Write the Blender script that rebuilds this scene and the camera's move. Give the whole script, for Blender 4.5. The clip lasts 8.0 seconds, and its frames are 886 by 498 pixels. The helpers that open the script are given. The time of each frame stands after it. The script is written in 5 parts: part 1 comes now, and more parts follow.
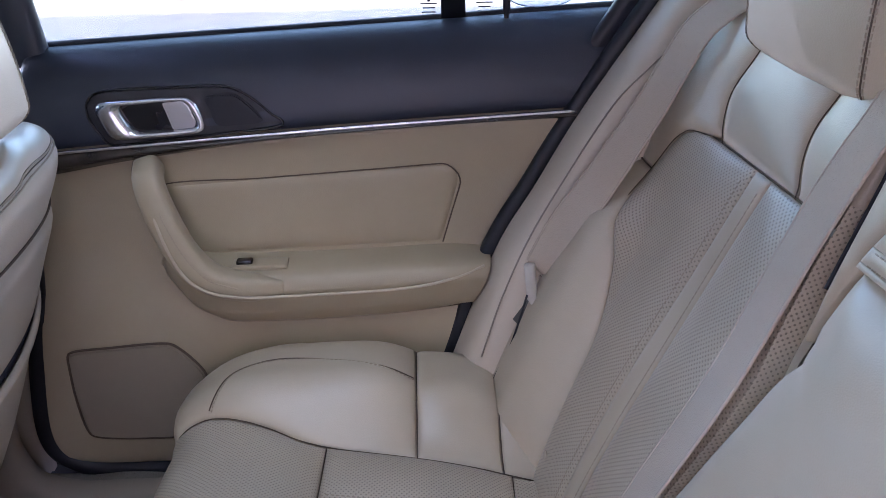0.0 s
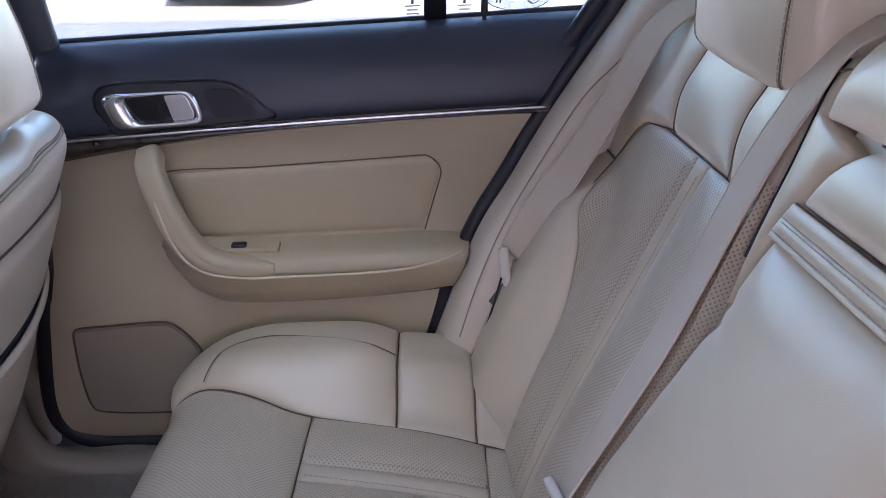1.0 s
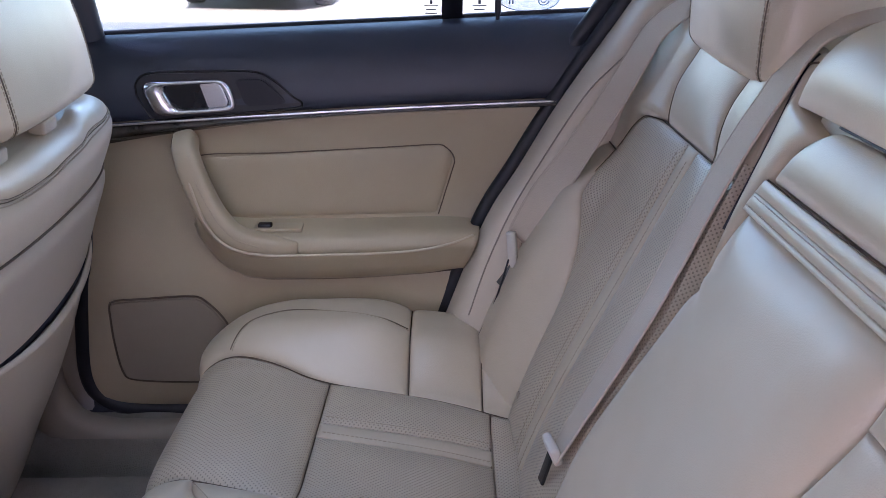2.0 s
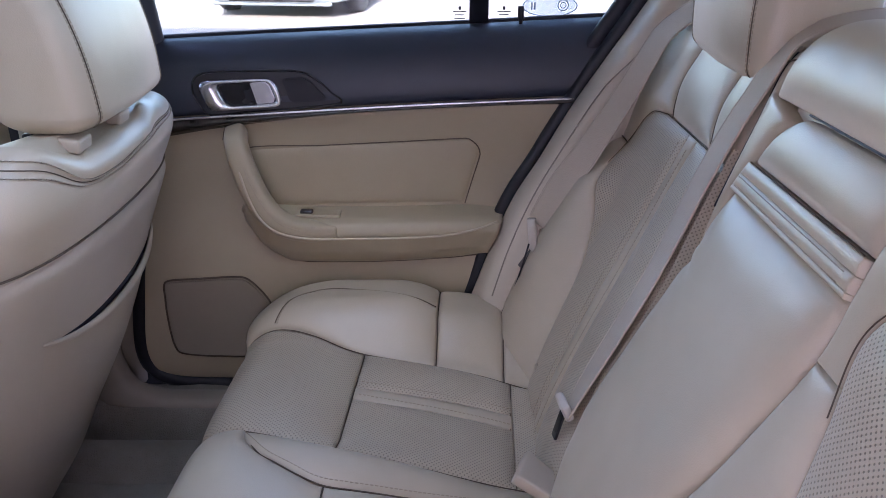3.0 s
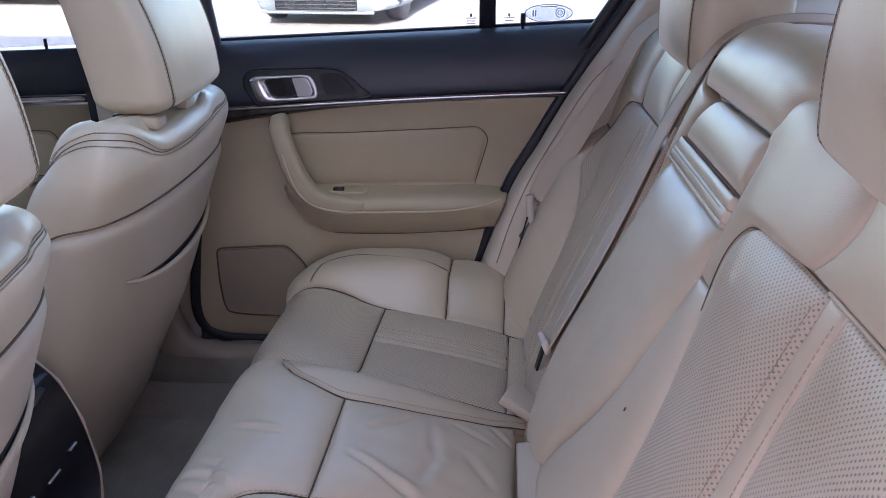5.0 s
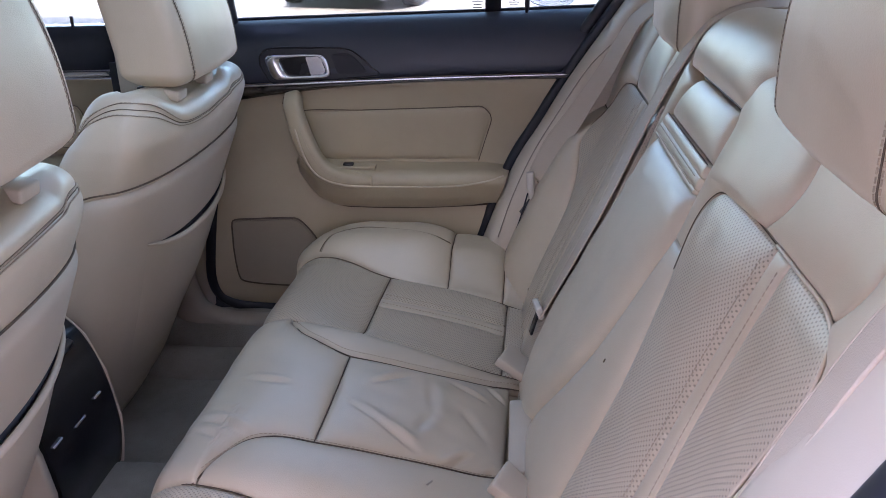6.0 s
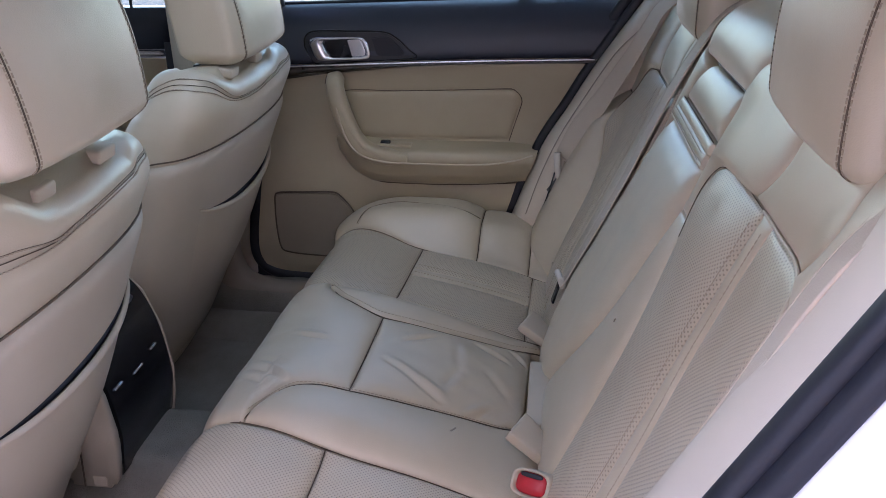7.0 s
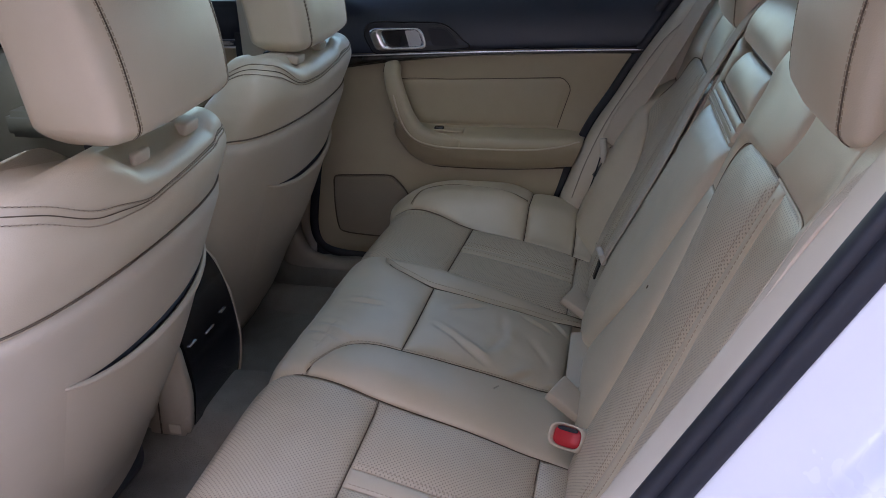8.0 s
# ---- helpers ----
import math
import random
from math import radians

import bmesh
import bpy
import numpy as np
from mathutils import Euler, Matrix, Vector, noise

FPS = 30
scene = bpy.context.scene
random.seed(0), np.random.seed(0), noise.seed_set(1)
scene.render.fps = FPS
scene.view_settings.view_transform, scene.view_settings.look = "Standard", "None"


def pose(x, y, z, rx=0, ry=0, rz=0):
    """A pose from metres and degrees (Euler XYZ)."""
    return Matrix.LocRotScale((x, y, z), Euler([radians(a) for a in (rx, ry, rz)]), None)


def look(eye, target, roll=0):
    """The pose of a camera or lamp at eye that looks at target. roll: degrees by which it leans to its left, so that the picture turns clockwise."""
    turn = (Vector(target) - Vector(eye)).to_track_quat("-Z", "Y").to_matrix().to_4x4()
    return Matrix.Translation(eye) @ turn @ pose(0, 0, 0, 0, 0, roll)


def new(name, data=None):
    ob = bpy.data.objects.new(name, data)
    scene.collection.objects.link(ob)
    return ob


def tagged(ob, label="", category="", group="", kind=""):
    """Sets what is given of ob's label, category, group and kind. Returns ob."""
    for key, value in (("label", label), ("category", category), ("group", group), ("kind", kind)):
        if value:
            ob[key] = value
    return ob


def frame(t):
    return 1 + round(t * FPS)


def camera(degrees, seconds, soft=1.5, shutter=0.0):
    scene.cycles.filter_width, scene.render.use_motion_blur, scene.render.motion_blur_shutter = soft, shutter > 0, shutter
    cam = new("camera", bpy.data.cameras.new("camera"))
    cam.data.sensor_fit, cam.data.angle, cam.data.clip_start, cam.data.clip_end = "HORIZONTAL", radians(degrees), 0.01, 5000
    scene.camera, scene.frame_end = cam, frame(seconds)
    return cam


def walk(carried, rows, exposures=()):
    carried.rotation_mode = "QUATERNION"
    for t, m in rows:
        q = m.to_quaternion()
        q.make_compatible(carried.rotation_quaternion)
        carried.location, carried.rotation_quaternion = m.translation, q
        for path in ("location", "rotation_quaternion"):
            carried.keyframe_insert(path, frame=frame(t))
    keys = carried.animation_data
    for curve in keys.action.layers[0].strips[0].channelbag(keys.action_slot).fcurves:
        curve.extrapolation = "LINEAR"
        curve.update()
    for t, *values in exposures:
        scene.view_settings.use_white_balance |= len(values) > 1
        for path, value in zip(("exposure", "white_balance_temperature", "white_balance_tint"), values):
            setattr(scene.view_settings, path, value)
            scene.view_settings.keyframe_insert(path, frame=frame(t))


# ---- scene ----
cam = camera(56.2, 8.0, soft=0.7)
PATH = [
    (0, (-0.02, -0.344, 1.195), (0.062, 1.463, 0.343), -1.0),
    (0.5, (-0.008, -0.378, 1.196), (0.074, 1.431, 0.347), -0.8),
    (1, (0.013, -0.43, 1.198), (0.079, 1.387, 0.365), -0.7),
    (1.5, (0.01, -0.471, 1.198), (0.071, 1.351, 0.374), -0.1),
    (3, (0.013, -0.642, 1.216), (-0.019, 1.189, 0.411), -0.3),
    (3.5, (0.011, -0.693, 1.222), (-0.043, 1.141, 0.425), -0.6),
    (4, (0.019, -0.766, 1.226), (-0.065, 1.069, 0.437), -0.8),
    (4.5, (0.05, -0.826, 1.24), (-0.062, 1.011, 0.457), -0.9),
    (6, (0.098, -0.957, 1.248), (-0.061, 0.863, 0.435), -0.2),
    (6.5, (0.104, -0.996, 1.256), (-0.078, 0.814, 0.426), 0.2),
    (7, (0.116, -1.054, 1.264), (-0.123, 0.744, 0.421), 0.1),
    (7.5, (0.128, -1.109, 1.267), (-0.177, 0.677, 0.42), -0.3),
    (8, (0.139, -1.154, 1.27), (-0.225, 0.62, 0.421), -0.6),
]
EXPOSURES = [(0.0, 4.76, 6150, 38), (1.5, 4.77, 6150, 39), (3.0, 4.58, 6200, 40), (3.5, 4.58, 6200, 41), (4.0, 4.46, 6200, 42), (4.5, 4.46, 6200, 41), (6.0, 4.47, 6270, 36), (6.5, 4.46, 6300, 34), (7.0, 4.27, 6350, 32), (7.5, 3.94, 6390, 29), (8.0, 3.69, 6420, 27)]
walk(cam, [(t, look(eye, target, roll)) for t, eye, target, roll in PATH], EXPOSURES)

# ---- world and sun ----
world = bpy.data.worlds.new("sky")
scene.world = world
world.use_nodes = True
wn = world.node_tree
sky = wn.nodes.new("ShaderNodeTexSky")
sky.sky_type = "NISHITA"
sky.sun_disc = False
sky.sun_elevation = radians(27)
sky.sun_rotation = radians(180)
sky.air_density, sky.dust_density, sky.ozone_density = 1.0, 2.5, 1.0
wn.links.new(sky.outputs[0], wn.nodes["Background"].inputs[0])
wn.nodes["Background"].inputs[1].default_value = 0.125
sun = new("sun", bpy.data.lights.new("sun", "SUN"))
sun.data.energy, sun.data.angle, sun.data.color = 2.0, radians(0.6), (1.0, 0.95, 0.88)
sun.matrix_world = look((0.0, -12.25, 6.24), (0, 0, 0))


# ---- materials ----
def nodes_of(name):
    m = bpy.data.materials.new(name)
    m.use_nodes = True
    t = m.node_tree
    return m, t, t.nodes["Principled BSDF"]


def node(t, kind, **sets):
    n = t.nodes.new(kind)
    for k, v in sets.items():
        if k == "operation":
            n.operation = v
        elif k == "blend_type":
            n.blend_type = v
        elif k == "data_type":
            n.data_type = v
        elif k == "feature":
            n.feature = v
        else:
            n.inputs[k.replace("_", " ")].default_value = v
    return n


def ramp(t, src, lo, hi, c0, c1):
    r = t.nodes.new("ShaderNodeValToRGB")
    r.color_ramp.elements[0].position, r.color_ramp.elements[1].position = lo, hi
    r.color_ramp.elements[0].color, r.color_ramp.elements[1].color = (*c0, 1), (*c1, 1)
    t.links.new(src, r.inputs[0])
    return r.outputs[0]


def surface(name, c0, c1, rough=0.5, metal=0.0, scale=6.0, grain=350.0, bump=0.15, bump_size=0.001, coat=0.0, spec=0.5):
    """A plain surface with two scales of variation: broad tone and fine grain."""
    m, t, p = nodes_of(name)
    geo = t.nodes.new("ShaderNodeTexCoord")
    broad = node(t, "ShaderNodeTexNoise", Scale=scale, Detail=5.0, Roughness=0.6)
    fine = node(t, "ShaderNodeTexNoise", Scale=grain, Detail=3.0)
    t.links.new(geo.outputs["Object"], broad.inputs["Vector"])
    t.links.new(geo.outputs["Object"], fine.inputs["Vector"])
    t.links.new(ramp(t, broad.outputs[0], 0.3, 0.7, c0, c1), p.inputs["Base Color"])
    rr = ramp(t, broad.outputs[0], 0.25, 0.75, (rough * 0.85,) * 3, (min(1, rough * 1.15),) * 3)
    t.links.new(rr, p.inputs["Roughness"])
    p.inputs["Metallic"].default_value = metal
    p.inputs["Coat Weight"].default_value = coat
    p.inputs["Coat Roughness"].default_value = 0.05
    p.inputs["Specular IOR Level"].default_value = spec
    b = node(t, "ShaderNodeBump", Strength=bump, Distance=bump_size)
    t.links.new(fine.outputs[0], b.inputs["Height"])
    t.links.new(b.outputs[0], p.inputs["Normal"])
    return m


def leather(name, c0, c1, perforated=False, rough=0.37, creases=0.10):
    """Grained leather with soft creases; perforated leather carries a staggered grid of small holes laid out by its UV map in metres."""
    m, t, p = nodes_of(name)
    geo = t.nodes.new("ShaderNodeTexCoord")
    broad = node(t, "ShaderNodeTexNoise", Scale=5.0, Detail=6.0, Roughness=0.62)
    pebble = node(t, "ShaderNodeTexVoronoi", Scale=700.0)
    fold = node(t, "ShaderNodeTexNoise", Scale=20.0, Detail=1.0)
    for n in (broad, pebble, fold):
        t.links.new(geo.outputs["Object"], n.inputs["Vector"])
    tone = ramp(t, broad.outputs[0], 0.3, 0.72, c0, c1)
    t.links.new(ramp(t, broad.outputs[0], 0.2, 0.8, (rough * 0.8,) * 3, (rough * 1.2,) * 3), p.inputs["Roughness"])
    b1 = node(t, "ShaderNodeBump", Strength=creases, Distance=0.012)
    t.links.new(fold.outputs[0], b1.inputs["Height"])
    b2 = node(t, "ShaderNodeBump", Strength=0.22, Distance=0.0006)
    t.links.new(pebble.outputs["Distance"], b2.inputs["Height"])
    t.links.new(b1.outputs[0], b2.inputs["Normal"])
    last = b2
    if perforated:
        uv = t.nodes.new("ShaderNodeUVMap")
        dots = []
        for shift in (0.0, 0.5):
            s = node(t, "ShaderNodeVectorMath", operation="MULTIPLY_ADD")
            s.inputs[1].default_value, s.inputs[2].default_value = (1 / 0.0058, 1 / 0.0058, 0), (shift, shift, 0)
            f = node(t, "ShaderNodeVectorMath", operation="FRACTION")
            d = node(t, "ShaderNodeVectorMath", operation="DISTANCE")
            d.inputs[1].default_value = (0.5, 0.5, 0)
            t.links.new(uv.outputs[0], s.inputs[0])
            t.links.new(s.outputs[0], f.inputs[0])
            t.links.new(f.outputs[0], d.inputs[0])
            dots.append(d.outputs["Value"])
        near = node(t, "ShaderNodeMath", operation="MINIMUM")
        t.links.new(dots[0], near.inputs[0])
        t.links.new(dots[1], near.inputs[1])
        hole = ramp(t, near.outputs[0], 0.12, 0.19, (0, 0, 0), (1, 1, 1))
        mix = node(t, "ShaderNodeMix", data_type="RGBA", blend_type="MULTIPLY")
        mix.inputs[0].default_value = 0.46
        t.links.new(tone, mix.inputs[6])
        t.links.new(hole, mix.inputs[7])
        tone = mix.outputs[2]
        b3 = node(t, "ShaderNodeBump", Strength=0.8, Distance=0.0012)
        t.links.new(hole, b3.inputs["Height"])
        t.links.new(b2.outputs[0], b3.inputs["Normal"])
        last = b3
    p.inputs["Specular IOR Level"].default_value = 0.62
    t.links.new(tone, p.inputs["Base Color"])
    t.links.new(last.outputs[0], p.inputs["Normal"])
    return m


def glass(name, tint):
    m, t, p = nodes_of(name)
    t.nodes.remove(p)
    out = t.nodes["Material Output"]
    clear = t.nodes.new("ShaderNodeBsdfTransparent")
    clear.inputs[0].default_value = (*tint, 1)
    gloss = t.nodes.new("ShaderNodeBsdfGlossy")
    gloss.inputs["Roughness"].default_value = 0.02
    fres = node(t, "ShaderNodeFresnel", IOR=1.45)
    mix = t.nodes.new("ShaderNodeMixShader")
    t.links.new(fres.outputs[0], mix.inputs[0])
    t.links.new(clear.outputs[0], mix.inputs[1])
    t.links.new(gloss.outputs[0], mix.inputs[2])
    t.links.new(mix.outputs[0], out.inputs[0])
    return m


CREAM = leather("cream_leather", (0.505, 0.422, 0.300), (0.575, 0.486, 0.355))
PERF = leather("perforated_cream_leather", (0.505, 0.422, 0.304), (0.565, 0.478, 0.352), perforated=True)
DOORSKIN = leather("cream_door_vinyl", (0.395, 0.324, 0.212), (0.445, 0.367, 0.245), creases=0.08, rough=0.5)
PLASTIC = surface("cream_plastic", (0.46, 0.388, 0.290), (0.52, 0.442, 0.335), rough=0.55, grain=900, bump=0.25, bump_size=0.0006)
GRILLE = surface("taupe_speaker_cloth", (0.27, 0.222, 0.16), (0.32, 0.265, 0.195), rough=0.8, grain=1400, bump=0.5)
# the bluish base colour carries the sky sheen of the door pad
BLACK = surface("black_soft_vinyl", (0.022, 0.026, 0.040), (0.031, 0.036, 0.055), rough=0.44, grain=800, bump=0.25, spec=0.65)
RUBBER = surface("black_rubber", (0.010, 0.011, 0.016), (0.018, 0.019, 0.026), rough=0.5, grain=300, spec=0.45)
GLOSSBLACK = surface("black_gloss_plastic", (0.01, 0.01, 0.012), (0.016, 0.016, 0.019), rough=0.2, grain=200, bump=0.05)
CHROME = surface("satin_chrome", (0.75, 0.75, 0.76), (0.84, 0.84, 0.85), rough=0.2, metal=1.0, bump=0.02)
WOOD = surface("dark_glossy_trim_wood", (0.022, 0.017, 0.014), (0.055, 0.044, 0.036), rough=0.15, scale=30, coat=0.6)
STITCH = surface("tan_thread", (0.36, 0.295, 0.21), (0.42, 0.345, 0.25), rough=0.8)
DARKSEAM = surface("brown_seam_cord", (0.11, 0.084, 0.060), (0.15, 0.116, 0.084), rough=0.9, spec=0.1)
WEBBING = surface("cream_belt_webbing", (0.50, 0.415, 0.315), (0.55, 0.46, 0.355), rough=0.7, grain=700, bump=0.6)
CARPET = surface("taupe_carpet", (0.22, 0.205, 0.165), (0.34, 0.315, 0.26), rough=0.95, scale=9, grain=500, bump=1.0, bump_size=0.004)
RED = surface("red_buckle_plastic", (0.42, 0.012, 0.02), (0.5, 0.02, 0.03), rough=0.35)
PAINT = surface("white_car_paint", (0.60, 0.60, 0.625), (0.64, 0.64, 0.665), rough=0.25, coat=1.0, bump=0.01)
SILVER = surface("silver_car_paint", (0.17, 0.19, 0.22), (0.21, 0.235, 0.27), rough=0.3, metal=0.4, coat=1.0, bump=0.01)
CONCRETE = surface("pale_concrete", (0.215, 0.178, 0.163), (0.265, 0.222, 0.204), rough=0.9, scale=0.7, grain=60, bump=0.3)
BOUNCE = surface("pale_pink_bounce_ground", (0.47, 0.372, 0.315), (0.54, 0.432, 0.370), rough=0.9, scale=1.5, grain=60, bump=0.3)
RENDERED = surface("tan_wall_render", (0.53, 0.395, 0.320), (0.60, 0.455, 0.375), rough=0.9, scale=0.8, grain=50, bump=0.4)
HEADLINER = surface("cream_headliner_cloth", (0.50, 0.46, 0.40), (0.55, 0.51, 0.45), rough=0.9, grain=900)
INK = surface("dark_print", (0.02, 0.03, 0.05), (0.03, 0.04, 0.06), rough=0.6)
PALEBLUE = glass("pale_blue_sticker_film", (0.74, 0.80, 0.86))
TAUPE = surface("taupe_trim_plastic", (0.30, 0.255, 0.195), (0.35, 0.30, 0.235), rough=0.6, grain=900, bump=0.25, bump_size=0.0006)
BEZEL = surface("dark_grey_satin_plastic", (0.022, 0.022, 0.025), (0.03, 0.03, 0.034), rough=0.38, grain=900)
IVORY = surface("ivory_plastic", (0.58, 0.525, 0.44), (0.64, 0.585, 0.50), rough=0.4)
BLUEINK = surface("blue_print", (0.10, 0.17, 0.28), (0.14, 0.22, 0.34), rough=0.6)
LABEL = surface("grey_woven_label", (0.09, 0.085, 0.08), (0.14, 0.13, 0.12), rough=0.8)
TRIM = surface("pale_cream_trim_plastic", (0.58, 0.495, 0.385), (0.64, 0.55, 0.435), rough=0.5, grain=900, bump=0.2, bump_size=0.0005)
WINDOW = glass("tinted_window_glass", (0.615, 0.69, 0.65))


# ---- mesh helpers ----
def thing(name, label, category, group="", kind="", at=(0, 0, 0)):
    ob = new(name)
    ob.empty_display_size = 0.05
    ob.location = at
    return tagged(ob, label, category, group, kind)


def mesh_of(verts, faces, mat, uvs=None, smooth=True):
    me = bpy.data.meshes.new("mesh")
    me.from_pydata([tuple(v) for v in verts], [], faces)
    me.materials.append(mat)
    if uvs is not None:
        layer = me.uv_layers.new(name="UVMap")
        vi = np.empty(len(me.loops), dtype=np.int32)
        me.loops.foreach_get("vertex_index", vi)
        layer.data.foreach_set("uv", np.asarray(uvs, dtype=np.float32)[vi].ravel())
    if smooth:
        me.polygons.foreach_set("use_smooth", [True] * len(me.polygons))
    me.update()
    return me


def attach(name, me, parent, label="", kind=""):
    """One mesh object as a part of a thing (or a thing of its own, with no parent)."""
    ob = new(name, me)
    if parent is not None:
        ob.parent = parent
        base = parent
        off = Vector()
        while base is not None:
            off += base.location
            base = base.parent
        ob.matrix_parent_inverse = Matrix.Translation(-off)
    return tagged(ob, label, "", "", kind)


def part(name, bm, mat, parent, label="", smooth=True):
    me = bpy.data.meshes.new(name)
    bm.to_mesh(me)
    bm.free()
    me.materials.append(mat)
    if smooth:
        me.polygons.foreach_set("use_smooth", [True] * len(me.polygons))
    return attach(name, me, parent, label)


def grid_faces(nu, nv, wrap=False):
    f = []
    for i in range(nu - 1):
        for j in range(nv if wrap else nv - 1):
            k = (j + 1) % nv
            f.append((i * nv + j, (i + 1) * nv + j, (i + 1) * nv + k, i * nv + k))
    return f


def spline(pts, n=200):
    """Evenly spaced points of a smooth curve through pts, and its length."""
    p = np.asarray(pts, float)
    q = np.vstack([2 * p[0] - p[1], p, 2 * p[-1] - p[-2]])
    out = []
    for i in range(1, len(q) - 2):
        for t in np.linspace(0, 1, 24, endpoint=False):
            a, b, c, d = q[i - 1], q[i], q[i + 1], q[i + 2]
            out.append(0.5 * (2 * b + (c - a) * t + (2 * a - 5 * b + 4 * c - d) * t * t + (3 * b - a - 3 * c + d) * t ** 3))
    out.append(p[-1])
    out = np.array(out)
    s = np.r_[0, np.cumsum(np.linalg.norm(np.diff(out, axis=0), axis=1))]
    at = np.linspace(0, s[-1], n)
    return np.stack([np.interp(at, s, out[:, k]) for k in range(p.shape[1])], 1), s[-1]


def curve_fn(pts):
    """A smooth single-valued function through (t, value) pairs, held at its ends."""
    p, _ = spline(sorted(pts), 120)
    return lambda t: np.interp(t, p[:, 0], p[:, 1])


def smooth01(e0, e1, v):
    t = np.clip((np.asarray(v, float) - e0) / (e1 - e0), 0, 1)
    return t * t * (3 - 2 * t)


def normals(surf, A, B, flip):
    e = 1e-3
    du = surf(A + e, B) - surf(A - e, B)
    dv = surf(A, B + e) - surf(A, B - e)
    n = np.cross(du, dv)
    n /= np.maximum(np.linalg.norm(n, axis=-1, keepdims=True), 1e-9)
    return -n if flip else n


def spaced(n):
    t = np.linspace(0, 1, n)
    return 0.45 * t + 0.55 * 0.5 * (1 - np.cos(np.pi * t))


def const(v):
    return lambda t: np.full_like(np.asarray(t, float), v)


def panel(name, surf, b0, b1, a0, a1, mat, parent, puff=0.010, sink=0.004, w=0.016, gap=0.0009, na=26, nb=26, flip=False, label="", lift=0.0, skirt=0.020, ripple=0.0, seed=0.0, folds=()):
    """One upholstered panel on a surface, from b0 to b1 and between the edge curves a0(b) and a1(b): swollen in its middle, drawn in at the seams."""
    a0 = a0 if callable(a0) else const(a0)
    a1 = a1 if callable(a1) else const(a1)
    bs = b0 + gap + (b1 - b0 - 2 * gap) * spaced(nb)
    lo, hi = a0(bs) + gap, a1(bs) - gap
    A = lo[:, None] + (hi - lo)[:, None] * spaced(na)[None, :]
    Bm = np.repeat(bs[:, None], na, 1)
    d = [A - lo[:, None], hi[:, None] - A, Bm - b0, b1 - Bm]
    swell = np.ones_like(A)
    edge = np.zeros_like(A)
    for x in d:
        swell *= 1 - np.exp(-np.maximum(x, 0) / w)
        edge = np.maximum(edge, np.exp(-np.maximum(x, 0) / 0.003))
    h = lift + puff * swell - sink * edge
    if ripple:
        wave = np.array([[noise.noise(Vector((a * 9 + seed, b * 9, seed))) + 0.5 * noise.noise(Vector((a * 26, b * 22 + seed, 3))) for a, b in zip(ra, rb)] for ra, rb in zip(A, Bm)])
        h = h + ripple * wave * swell
    for fa, fb, ga, gb, deep, wide in folds:
        # a pressed-in crease from (fa, fb) to (ga, gb), with a soft ridge beside it
        ua, ub = ga - fa, gb - fb
        long = math.hypot(ua, ub)
        along = np.clip(((A - fa) * ua + (Bm - fb) * ub) / long ** 2, 0, 1)
        off = np.hypot(A - fa - along * ua, Bm - fb - along * ub) * np.sign((A - fa) * ub - (Bm - fb) * ua)
        h = h - deep * np.sin(np.pi * (0.08 + 0.84 * along)) * (np.exp(-(off / wide) ** 2) - 0.7 * np.exp(-((off - 2.2 * wide) / (1.5 * wide)) ** 2))
    P = surf(A, Bm) + normals(surf, A, Bm, flip) * h[..., None]
    # a skirt all round closes the panel's edge down to the padding
    Ax, Bx = np.pad(A, 1, mode="edge"), np.pad(Bm, 1, mode="edge")
    Q = surf(Ax, Bx) + normals(surf, Ax, Bx, flip) * (lift - skirt)
    Q[1:-1, 1:-1] = P
    n1, n2 = Q.shape[:2]
    faces = grid_faces(n1, n2)
    if not flip:
        faces = [f[::-1] for f in faces]
    me = mesh_of(Q.reshape(-1, 3), faces, mat, np.stack([Ax, Bx], -1).reshape(-1, 2))
    return attach(name, me, parent, label)


def sheet(name, surf, a_rng, b_rng, mat, parent, na=40, nb=40, lift=0.0, flip=False, label="", thick=0.0):
    A, Bm = np.meshgrid(np.linspace(*a_rng, na), np.linspace(*b_rng, nb))
    P = surf(A, Bm) + normals(surf, A, Bm, flip) * lift
    faces = grid_faces(nb, na)
    if not flip:
        faces = [f[::-1] for f in faces]
    ob = attach(name, mesh_of(P.reshape(-1, 3), faces, mat, np.stack([A, Bm], -1).reshape(-1, 2)), parent, label)
    if thick:
        s = ob.modifiers.new("thickness", "SOLIDIFY")
        s.thickness, s.offset = thick, -1
    return ob


def sweep(name, pts, section, mat, parent, n=60, up=(0, -1, 0), label="", cap=True, scale=None, closed=False):
    """A section of (side, out) points carried along a smooth path; out points along up."""
    p, _ = spline(pts, n)
    tan = np.gradient(p, axis=0)
    tan /= np.linalg.norm(tan, axis=1, keepdims=True)
    up = np.asarray(up, float)
    if up.ndim == 1:
        up = np.repeat(up[None], n, 0)
    side = np.cross(tan, up)
    side /= np.linalg.norm(side, axis=1, keepdims=True)
    out = np.cross(side, tan)
    sec = np.asarray(section, float)
    k = np.ones(n) if scale is None else scale(np.linspace(0, 1, n))
    V = p[:, None, :] + k[:, None, None] * (sec[None, :, :1] * side[:, None, :] + sec[None, :, 1:] * out[:, None, :])
    m = len(sec)
    faces = grid_faces(n, m, True)
    if cap:
        faces += [tuple(range(m)), tuple(range(n * m - 1, n * m - m - 1, -1))]
    return attach(name, mesh_of(V.reshape(-1, 3), faces, mat), parent, label)


